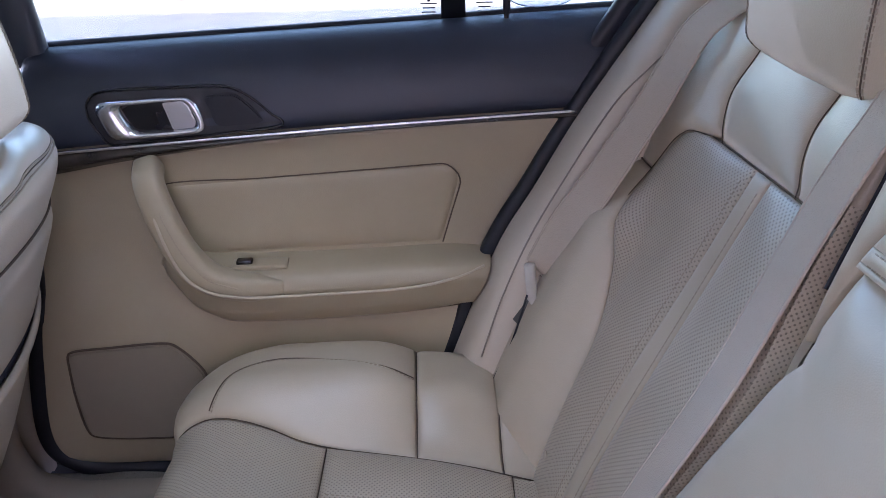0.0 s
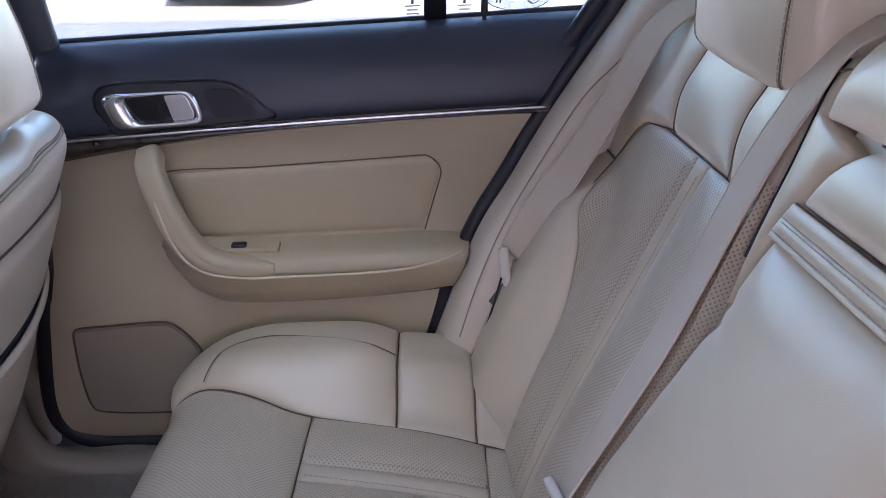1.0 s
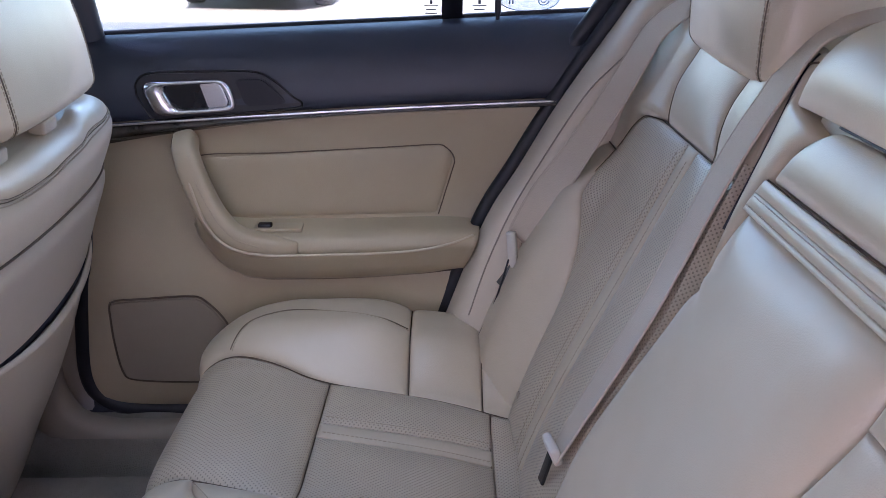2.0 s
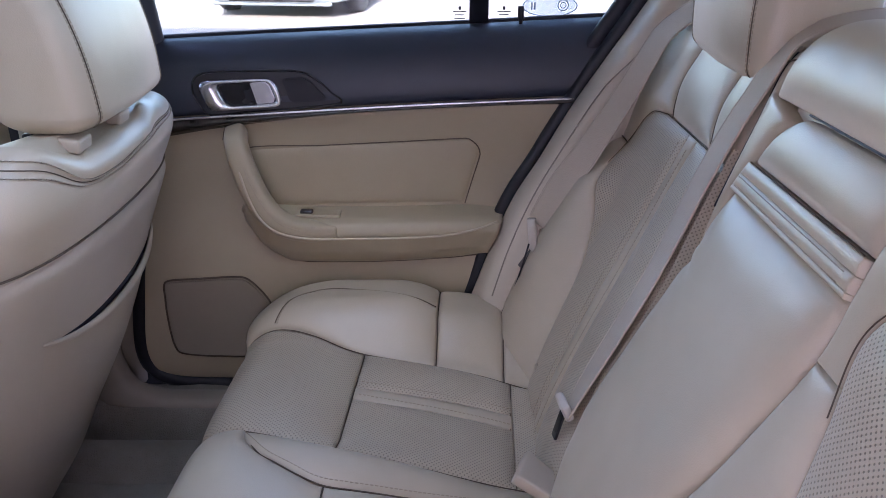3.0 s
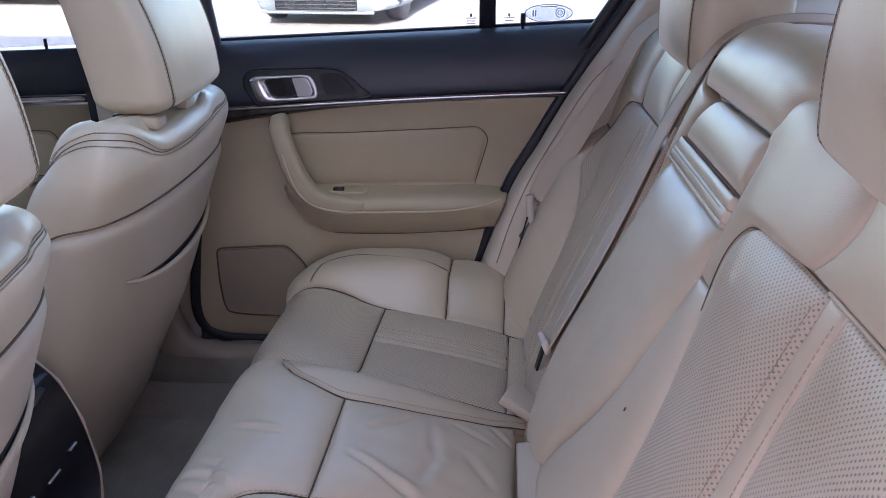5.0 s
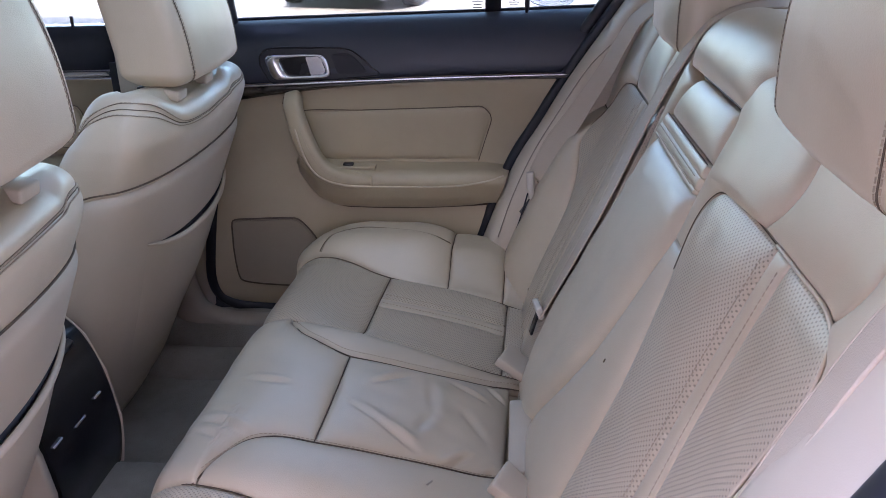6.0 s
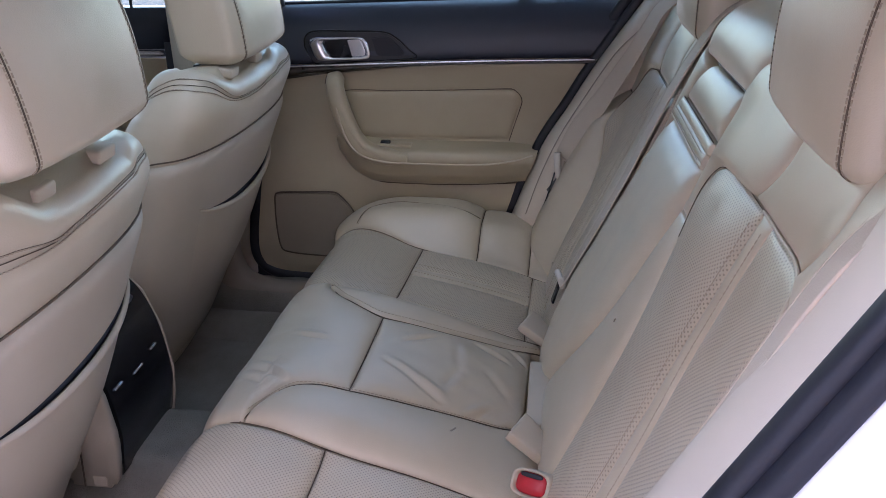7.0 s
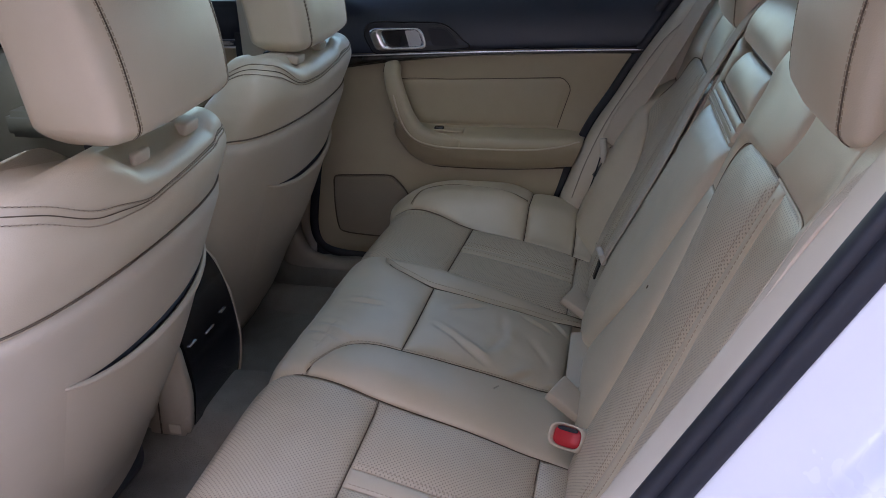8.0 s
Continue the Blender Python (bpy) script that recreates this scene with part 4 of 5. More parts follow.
FRAME_O = by_z([(0.172, 0.862), (0.179, 0.90), (0.185, 0.94), (0.192, 0.98), (0.203, 1.02), (0.211, 1.058)])
SPLIT = by_z([(0.166, 0.47), (0.192, 0.56), (0.207, 0.61), (0.212, 0.66), (0.202, 0.72), (0.191, 0.775), (0.188, 0.815), (0.193, 0.845), (0.200, 0.90), (0.203, 0.95), (0.208, 1.0), (0.217, 1.062)])
# seam lines of the backrest as (distance from the middle, height); the driver's side sits higher
PAS_EDGE = [(0.482, 0.46), (0.482, 0.53), (0.487, 0.60), (0.495, 0.675), (0.522, 0.770), (0.550, 0.825), (0.572, 0.868), (0.568, 0.892), (0.552, 0.914), (0.520, 0.928), (0.47, 0.934)]
DRV_EDGE = [(0.470, 0.46), (0.475, 0.60), (0.484, 0.70), (0.497, 0.80), (0.512, 0.87), (0.516, 0.905), (0.508, 0.924), (0.49, 0.934)]
for sg in (1, -1):
    def mir(a, b, sg=sg):
        return back(sg * a, b)
    f = sg > 0
    rise = 0.0 if f else 0.024
    RIM = 0.675 if f else 0.563
    EDGE = by_z(PAS_EDGE if f else DRV_EDGE, rise)
    STR_O = by_z([(0.372, 0.46), (0.384, 0.60), (0.384, 0.72), (0.372, 0.83), (0.362, 0.936)], rise)
    STR_I = by_z([(0.340, 0.46), (0.346, 0.62), (0.344, 0.74), (0.338, 0.835), (0.330, 0.940)], rise)
    INNER = by_z([(0.190, 0.46), (0.195, 0.60), (0.190, 0.75), (0.168, 0.84), (0.146, 0.885), (0.148, 0.908), (0.165, 0.924), (0.20, 0.933), (0.235, 0.936)], rise) if sg < 0 else SPLIT
    SH_O = by_z([(0.447, 0.932), (0.470, 0.949), (0.488, 0.978), (0.480, 1.015), (0.465, 1.06)], rise * 0.6)
    SH_I = by_z([(0.283, 0.938), (0.304, 0.963), (0.312, 0.988), (0.306, 1.02), (0.300, 1.06)], rise * 0.6)
    B_TOP = bs(0.934 + rise)
    swell, draw = (0.014, 0.004) if f else (0.006, 0.002)
    panel("back_perforated", mir, bs(0.47), B_TOP, STR_O, EDGE, PERF, rear, 0.010, 0.003, 0.03, flip=f, na=30, nb=60, label="perforated cream leather panel", ripple=0.0 if f else 0.004, seed=4.4)
    panel("stripe", mir, bs(0.47), B_TOP, STR_I, STR_O, CREAM, rear, 0.008, 0.002, 0.02, gap=0.0006, flip=f, nb=50, na=12)
    panel("back_perforated", mir, bs(0.47), B_TOP, INNER, STR_I, PERF, rear, 0.012, 0.003, 0.03, flip=f, na=30, nb=60, label="perforated cream leather panel", ripple=0.004, seed=2.2)
    for e, o in ((STR_O, 0.003), (STR_I, -0.003)):
        stitches(mir, [(float(e(b)) + o, b) for b in np.linspace(bs(0.48), B_TOP - 0.01, 12)], rear, 0.0055, flip=f)
    panel("back_bolster", mir, bs(0.44), bs(0.868), EDGE, RIM, CREAM, rear, swell, draw, w=0.03, flip=f, na=34, nb=50)
    if not f:
        panel("inner_wing", mir, bs(0.50), bs(0.8795), lambda b: -ARM_D(b), INNER, CREAM, rear, 0.012, 0.003, w=0.025, flip=f, na=24, nb=60)
    panel("shoulder", mir, bs(0.868), bs(1.062), lambda b: np.where(b < B_TOP, EDGE(b), SH_O(b)), min(RIM, 0.645), CREAM, rear, swell, draw, w=0.03, flip=f, na=24, nb=40)
    panel("neck_panel", mir, B_TOP, bs(1.062), SH_I, SH_O, CREAM, rear, 0.012 if f else 0.008, draw, w=0.03, flip=f, na=26, nb=30)
    panel("shoulder", mir, bs(0.880) if sg < 0 else B_TOP, bs(1.062), (lambda b: -ARM_D(b)) if sg < 0 else SPLIT, lambda b: np.where(b < B_TOP, INNER(b), SH_I(b)), CREAM, rear, 0.012 if f else 0.009, draw, w=0.025, flip=f, na=24, nb=40, skirt=0.05 if f else 0.02)
    for e in (SH_O, SH_I) if f else ():
        seam(mir, [(float(e(v)), v) for v in np.linspace(B_TOP, bs(1.05), 16)], rear, -0.001, 0.0006, f)
    seam(mir, [(y, B_TOP) for y in ((0.24, 0.30, 0.36, 0.42, 0.47) if f else (0.20, 0.24, 0.28, 0.33))], rear, 0.0006, 0.0006, f)
    if not f:
        seam(mir, [(float(INNER(v)), v) for v in np.linspace(bs(0.862), B_TOP, 12)], rear, 0.0005, 0.0006, f)
    if f:
        seam(mir, [(float(EDGE(v)), v) for v in np.linspace(bs(0.84), B_TOP, 12)], rear, 0.0006, 0.0006, f)
    else:
        seam(mir, [(float(EDGE(v)), v) for v in np.linspace(bs(0.50), B_TOP, 24)], rear, 0.0002, 0.0016, f, CREAM, "piping")
        seam(mir, [(y, B_TOP) for y in (0.33, 0.38, 0.43, 0.49)], rear, 0.0002, 0.0018, f, CREAM, "piping")
seam(back, [(y, bs(0.868)) for y in (0.575, 0.60, 0.63)], rear, -0.001, 0.0010, True)
# the passenger part turns in at the split, its perforated leather running round the edge
sheet("split_side", lambda a, b: back(SPLIT(b) - 0.06 * a, b) + normals(back, SPLIT(b), b, True) * (0.004 - a)[..., None], (0.0, 0.055), (bs(0.50), bs(0.955)), PERF, rear, 10, 60, label="perforated leather turned into the backrest split")
# shade of the gap between the bench and the near quarter trim, drawn as a black cord
sweep("trim_gap_shade", [(0.343, -0.563, 1.075), (0.299, -0.562, 1.019), (0.251, -0.562, 0.926), (0.214, -0.562, 0.855), (0.174, -0.562, 0.770), (0.124, -0.562, 0.66)], round_section(0.0036, 0.0036, 1, 8), RUBBER, rear, 60)
sweep("bolster_edge", [(0.131, 0.598, 0.680), (0.122, 0.602, 0.640), (0.111, 0.606, 0.598), (0.092, 0.612, 0.547), (0.086, 0.612, 0.524)], round_section(0.003, 0.003, 1, 8), RUBBER, rear, 40)
part("belt_button", rounded_box((0.006, 0.012, 0.012), 0.004, (0.137, 0.455, 0.535)), PLASTIC, rear)
# roll above the folding armrest
panel("top_roll", back, bs(1.0145), BL - 0.012, lambda b: -0.128 - 0.03 * smooth01(bs(1.036), bs(1.06), b), 0.188, CREAM, rear, 0.017, w=0.020, flip=True, na=50, nb=40, ripple=0.002, seed=9.1)
panel("armrest_frame", back, bs(0.862), bs(1.058), FRAME_I, FRAME_O, CREAM, rear, 0.006, 0.003, w=0.008, flip=True, na=14, nb=50, skirt=0.05)
# black cord drawn as the gap shadow along the frame's outer edge
seam(back, [(float(FRAME_O(v)) + 0.001, v) for v in np.linspace(bs(0.90), bs(1.055), 14)], rear, -0.001, 0.0016, True, RUBBER, "split_shade")
seam(back, [(0.186, bs(1.047)), (0.200, bs(1.045)), (0.211, bs(1.042))], rear, 0.003, 0.0010, True)

# folding armrest
panel("folding_armrest", back, bs(0.50), bs(0.926), ARM_D, lambda b: np.where(b < bs(0.862), ARM_P(b), np.minimum(ARM_P(b), FRAME_I(b))), CREAM, rear, 0.019, 0.003, 0.016, flip=True, na=44, nb=70, lift=-0.002, skirt=0.05, ripple=0.003, seed=5.5, label="cream leather folding armrest in the backrest", folds=[(0.165, bs(0.858), 0.120, bs(0.84), 0.003, 0.008), (0.168, bs(0.862), 0.13, bs(0.875), 0.002, 0.007)])
for z0, z1 in ((0.926, 0.9305), (0.9305, 0.943), (0.943, 0.956)):
    panel("armrest_band", back, bs(z0), bs(z1), ARM_D, ARM_P, CREAM, rear, 0.0020, 0.0008, 0.004, gap=0.0003, flip=True, na=40, nb=10, lift=0.005, skirt=0.03)
stitches(back, [(a, bs(0.9412)) for a in (-0.095, 0.0, 0.08, 0.148)], rear, 0.0085, flip=True)
stitches(back, [(a, bs(0.9322)) for a in (-0.095, 0.0, 0.08, 0.148)], rear, 0.0085, flip=True)
seam(back, [(a, bs(0.9565)) for a in (-0.098, 0.0, 0.08, 0.148)], rear, 0.003, 0.0008, True)
panel("armrest_top", back, bs(0.957), bs(1.0125), ARM_D, ARM_P, CREAM, rear, 0.014, 0.006, 0.022, flip=True, na=40, nb=26, lift=0.001, skirt=0.05)
# black cord under the roll, drawn as the shade of the crevice
seam(back, [(a, bs(1.0145)) for a in (-0.10, -0.05, 0.0, 0.06, 0.105)], rear, -0.004, 0.0012, True, RUBBER, "slot_shade")


# ---- headrests ----
def headrest(name, center, width, depth, height, lean, facing, parent, label=""):
    """A cushioned headrest: rounded rings from its foot to its crown. facing: +1 when its front looks to +x."""
    rings = []
    for t in np.r_[np.linspace(0, 0.12, 9), np.linspace(0.16, 1, 24)]:
        r = 1 - 0.42 * max(0.0, 1 - t / 0.10) ** 2.4 - 0.75 * max(0.0, (t - 0.80) / 0.20) ** 2.4
        rw = 1 - 0.12 * max(0.0, 1 - t / 0.10) ** 2 - 0.30 * max(0.0, (t - 0.80) / 0.20) ** 2.2
        d = depth * (0.98 + 0.10 * math.sin(math.pi * min(1, t * 1.1)) - 0.18 * t)
        off = lean * (t - 0.3) * height + facing * 0.012 * math.sin(math.pi * t)
        sec = round_section(1, 1, 0.29, 40)
        sec = sec * [d * r, width * rw * (0.96 + 0.05 * math.sin(math.pi * (0.15 + 0.75 * t)))]
        rings.append([(center[0] + off + p[0] - facing * 0.16 * (p[1] ** 2) / width, center[1] + p[1], center[2] + height * t) for p in sec])
    ob = loft("headrest", rings, CREAM, parent, label)
    R = np.array(rings)
    # side seams with twin stitching at the corners
    for col in (3, 17, 23, 37):
        P = spline(R[1:-1, col], 300)[0]
        mid = R[1:-1].mean(axis=(0, 1))
        Pn = P + 0.0006 * (P - mid) / np.linalg.norm(P - mid, axis=1, keepdims=True)
        sweep("seam", Pn, round_section(0.0016, 0.0016, 1, 6), DARKSEAM, ob, 80, (0.3, 0.9, 0.1))
        for other in (col - 1, col + 1):
            mix = 0.72
            Q = spline(R[1:-1, col] * mix + R[1:-1, other % 40] * (1 - mix), 300)[0]
            thread(Q + 0.0008 * (Q - mid) / np.linalg.norm(Q - mid, axis=1, keepdims=True), ob, 0.006, 0.0042, 0.0007)
    return ob


for sg, c in ((1, (0.390, 0.372, 1.010)), (-1, (0.388, -0.340, 1.046))):
    headrest("rear", c, 0.285, 0.13, 0.26, 0.10, -1, rear, "plump cream leather headrest")


# ---- front seats ----
def front_seat(cx, cy, z_top, label, hump, reach, rest):
    """Seat back seen from behind: padded body, stitched yoke, hard rear shell with a map pocket, headrest on two posts, and the base below."""
    seat = thing("front_seat", label, "seat", "front seats")
    post_y = cy * 0.865
    ang = np.linspace(-np.pi, np.pi, 161)
    ring = np.stack([np.sign(np.cos(ang)) * np.abs(np.cos(ang)) ** 0.5, np.sign(np.sin(ang)) * np.abs(np.sin(ang)) ** 0.5], 1)
    arc = np.r_[0, np.cumsum(np.linalg.norm(np.diff(ring * [0.065, 0.25], axis=0), axis=1))]
    arc = arc - arc[80]
    zy = curve_fn([(-0.44, -0.17), (-0.40, -0.095), (-0.36, -0.048), (-0.32, -0.020), (-0.27, -0.012), (-0.20, -0.019), (-0.12, -0.034), (-0.05, -0.036), (0.0, -0.031), (0.12, -0.025), (0.22, -0.026), (0.30, -0.029), (0.36, -0.045), (0.40, -0.09), (0.44, -0.17)])
    side = [(0.0, -0.100), (0.15, -0.101), (0.25, -0.106), (0.30, -0.130), (0.35, -0.165), (0.40, -0.22), (0.47, -0.33)]
    zs = curve_fn([(-a, z) for a, z in side[1:]] + side)

    def shell(a, b):
        """a: metres round the seat from the middle of its rear face; b: height below the top, up to 0."""
        c, s = np.interp(a, arc, ring[:, 0]), np.interp(a, arc, ring[:, 1])
        t = np.clip((b + 0.055) / 0.055, 0, 1)
        tw = np.clip((b + 0.045) / 0.045, 0, 1)
        deep = 0.066 * (1 - t ** 2.4) ** (1 / 2.4) + 0.02 * smooth01(-0.1, -0.4, b)
        w = np.interp(b, [-0.65, -0.5, -0.3, -0.13, -0.07, -0.03, 0], [0.235, 0.248, 0.256, 0.256, 0.252, 0.246, 0.240]) - 0.075 * (1 - (1 - tw ** 2.2) ** (1 / 2.2))
        x = cx - 0.066 + (b + 0.045) * 0.47 + deep * c - 0.026 * (s * w / 0.25) ** 2
        drop = 0.006 * np.abs(s * w / 0.25) ** 2.2 * smooth01(-0.12, -0.01, b)
        y = cy + w * s
        # padded shoulders stand up on both sides of the saddle that holds the headrest guides
        d = post_y - y
        saddle = (hump * smooth01(0.070, 0.15, d) - 0.008 + 0.011 * smooth01(0.097, 0.116, -d) - 0.010 * smooth01(0.13, 0.20, -d)) * smooth01(-reach, -0.15 * reach, b)
        return np.stack([x, y, z_top + b - drop + saddle], -1)

    def skin(a, b):
        """The padding swells between its seams."""
        P = shell(a, b)
        n = normals(shell, a, b, False)
        h = 0.010 * (1 - np.exp(-np.abs(b - zy(a)) / 0.014))
        return P + n * h[..., None]

    A, Bm = np.meshgrid(arc[:-1], np.r_[np.linspace(-0.64, -0.16, 30), np.linspace(-0.15, -0.003, 56)])
    loft("backrest", skin(A, Bm), CREAM, seat, "cream leather front backrest")
    wrap = lambda a, b: shell(b, a)
    hull = lambda a, b: skin(b, a)
    sweep("seam", on_surface(wrap, [(float(zy(b)), b) for b in np.linspace(-0.42, 0.42, 60)], 0.0015, True), round_section(0.0013, 0.0013, 1, 6), DARKSEAM, seat, 160, (0.7, 0, 0.7))
    for o in (0.0038, -0.0038):
        sweep("stitch_groove", on_surface(hull, [(float(zy(b)) + o, b) for b in np.linspace(-0.41, 0.41, 40)], 0.0002, True), round_section(0.0009, 0.0009, 1, 6), DARKSEAM, seat, 160, (0.7, 0, 0.7))
        stitches(hull, [(float(zy(b)) + o, b) for b in np.linspace(-0.41, 0.41, 40)], seat, 0.0016, flip=True, r=0.0009)
    panel("rear_shell", wrap, -0.41, 0.41, lambda b: -0.60 + 0 * b, zs, PLASTIC, seat, 0.016, 0.0, 0.006, na=50, nb=100, flip=True, lift=0.004, label="cream moulded seat-back shell")
    # dark cord painted in as the gap shadow above the shell's top edge
    seam(wrap, [(float(zs(v)) + 0.002, v) for v in np.linspace(-0.40, 0.40, 40)], seat, 0.0115, 0.0014, True, n=120)
    # map pocket, its mouth standing off the shell
    mouth = curve_fn([(-0.20, -0.206), (-0.15, -0.222), (-0.08, -0.233), (0.0, -0.236), (0.08, -0.233), (0.15, -0.222), (0.20, -0.206)])
    U, Vv = np.meshgrid(np.linspace(-1, 1, 40), np.linspace(0, 1, 24))
    mid = 0.012 if cy > 0 else 0.04
    Bp = U * 0.192 * (0.80 + 0.20 * Vv) + mid
    Ap = -0.53 + (mouth(Bp - mid) + 0.53) * Vv
    Hp = 0.018 + 0.013 * Vv ** 1.3 * np.maximum(1 - U ** 2, 0) ** 0.8 + 0.006 * np.sin(np.pi * Vv) * np.maximum(1 - U ** 2, 0)
    Pp = wrap(Ap, Bp) + normals(wrap, Ap, Bp, True) * Hp[..., None]
    attach("map_pocket", mesh_of(Pp.reshape(-1, 3), grid_faces(24, 40), PLASTIC), seat, "cream map pocket")
    us = np.linspace(-0.97, 0.97, 30)
    lip = np.array([(float(mouth(u * 0.192)), u * 0.192 + mid) for u in us])
    off = 0.018 + 0.013 * np.maximum(1 - us ** 2, 0) ** 0.8
    nrm = normals(wrap, lip[:, :1], lip[:, 1:], True)[:, 0]
    root = wrap(lip[:, :1], lip[:, 1:])[:, 0]
    bow = lambda t: 0.35 + 0.65 * np.sin(np.pi * np.clip(t, 0, 1)) ** 0.6
    sweep("pocket_lip", root + nrm * off[:, None], round_section(0.011, 0.009, 1, 10), PLASTIC, seat, 60, (1, 0, 0.2), scale=bow)
    # a black strip stands for the shade inside the pocket
    dark = root + nrm * (0.016 + 0.3 * (off - 0.016))[:, None] + np.array([0.0, 0.0, 0.001])
    sweep("pocket_shade", dark, round_section(0.010, 0.006, 1, 8), RUBBER, seat, 60, (1, 0, 0.2), "black strip drawn as the shade inside the map pocket", scale=bow)
    # headrest on two chromed posts with cream guides
    hx, hz = cx - 0.055 + rest[2], z_top + rest[1]
    headrest("front", (hx, cy + rest[0], hz), 0.262, 0.116, 0.235, -0.24, 1, seat, "cream leather headrest")
    for sy in (post_y - cy - 0.060, post_y - cy + 0.060):
        sweep("headrest_post", [(cx - 0.052, cy + sy, z_top - 0.05), (cx - 0.042, cy + sy, z_top), (cx - 0.040, cy + sy, z_top + 0.075)], round_section(0.011, 0.011, 1, 12), CHROME, seat, 12, (0, 1, 0))
        part("post_guide", rounded_box((0.040, 0.036, 0.016), 0.0035, (cx - 0.032, cy + sy, z_top + 0.006), (0, 8, 0)), PLASTIC, seat, "cream plastic post guide")
    # small black block set in the gap under the headrest
    part("post_block", rounded_box((0.032, 0.11, 0.010), 0.003, (cx - 0.072, post_y, z_top + 0.010), (0, -10, 0)), BEZEL, seat, "small black block under the headrest")
    # cushion and base ahead
    part("seat_cushion", rounded_box((0.50, 0.50, 0.16), 0.05, (cx - 0.44, cy, 0.53), (0, 8, 0)), CREAM, seat)
    part("seat_base", rounded_box((0.40, 0.44, 0.14), 0.03, (cx - 0.44, cy, 0.39)), BLACK, seat)
    return seat


front_seat(-0.395, 0.372, 0.945, "cream leather front passenger seat with map pocket", 0.034, 0.040, (-0.006, 0.017, 0.0))
front_seat(-0.352, -0.345, 0.970, "cream leather driver seat with map pocket", 0.040, 0.050, (0.022, 0.042, 0.024))

# ---- centre console ----
console = thing("center_console", "cream console with black rear fascia between the front seats", "console")
fas = [(-0.572, 0.665), (-0.537, 0.625), (-0.514, 0.56), (-0.504, 0.48), (-0.508, 0.43), (-0.515, 0.395), (-0.60, 0.395), (-0.60, 0.665)]
poly_plate("rear_fascia", spline(fas[:6], 40)[0].tolist() + fas[6:], -0.100, 0.080, GLOSSBLACK, console, "glossy black rear fascia")
EDGE_LINE = [(-0.572, 0.669), (-0.534, 0.626), (-0.511, 0.56), (-0.501, 0.48), (-0.505, 0.43), (-0.512, 0.392)]
poly_plate("fascia_edge", EDGE_LINE + [(x - 0.02, z - 0.002) for x, z in EDGE_LINE[::-1]], 0.0805, 0.0835, PLASTIC, console)
poly_plate("fascia_edge", EDGE_LINE + [(-0.585, 0.392), (-0.575, 0.48), (-0.58, 0.60), (-0.60, 0.66)], -0.136, -0.103, PLASTIC, console, "cream console cheek", True, 0.008)
poly_plate("console_body", [(-1.3, 0.38), (-0.548, 0.385), (-0.538, 0.42), (-0.548, 0.56), (-0.60, 0.66), (-1.3, 0.70)], -0.128, 0.076, PLASTIC, console, "", True, 0.02)
for y0, y1, z in ((-0.088, -0.064, 0.545), (-0.030, 0.0, 0.537), (0.030, 0.050, 0.545)):
    part("latch", rounded_box((0.006, y1 - y0, 0.004), 0.0015, (-0.5105, (y0 + y1) / 2, z)), CHROME, console)
for y0, y1, z in ((-0.020, 0.045, 0.640), (-0.085, -0.045, 0.628)):
    part("air_vent", rounded_box((0.012, y1 - y0, 0.014), 0.003, (-0.538, (y0 + y1) / 2, z - 0.008), (0, 28, 0)), BEZEL, console, "dark air vent louvre")


# ---- seat belts and buckles ----
def strap(name, pts, ups, label, width=0.046, parent=None):
    n = 80
    u = spline([tuple(v) for v in ups], n)[0]
    for s in (-1, 1):
        sweep("selvedge", pts, round_section(0.0034, 0.0034, 0.8, 8) + [s * (width / 2 - 0.0012), 0], WEBBING, parent, n, u)
    return sweep(name, pts, round_section(width, 0.0022, 0.35, 12), WEBBING, parent, n, u, label)


belt = thing("seat_belt", "cream outboard seat belt with white tongue", "seat belt", "rear belts")
strap("webbing", [(0.45, 0.57, 1.085), (0.372, 0.565, 1.066), (0.314, 0.570, 1.027), (0.288, 0.574, 0.982), (0.263, 0.577, 0.930), (0.211, 0.583, 0.837), (0.176, 0.594, 0.776), (0.150, 0.612, 0.706)],
      [(-0.3, -0.2, 1), (-0.6, -0.3, 0.8), (-0.8, -0.45, 0.4), (-0.8, -0.5, 0.3), (-0.8, -0.5, 0.3), (-0.75, -0.65, 0.2), (-0.7, -0.8, 0.1), (-0.6, -0.9, 0.1)], "", parent=belt, width=0.05)
strap("webbing", [(0.148, 0.622, 0.70), (0.135, 0.640, 0.64), (0.112, 0.646, 0.58), (0.085, 0.650, 0.53)], [(-0.9, -0.6, 0.2)] * 4, "", parent=belt)
sweep("tongue", [(0.134, 0.604, 0.722), (0.136, 0.602, 0.700), (0.139, 0.602, 0.676), (0.146, 0.602, 0.668), (0.156, 0.603, 0.676), (0.163, 0.604, 0.684)], round_section(0.014, 0.013, 0.6, 12), IVORY, belt, 40, (-0.4, -1, 0.1), "white plastic belt tongue")
part("belt_label", rounded_box((0.003, 0.026, 0.038), 0.0008, (0.126, 0.622, 0.648), (12, 28, 35), seg=1), LABEL, belt, "small grey woven label")
belt2 = thing("seat_belt", "cream centre seat belt lying down the backrest", "seat belt", "rear belts")
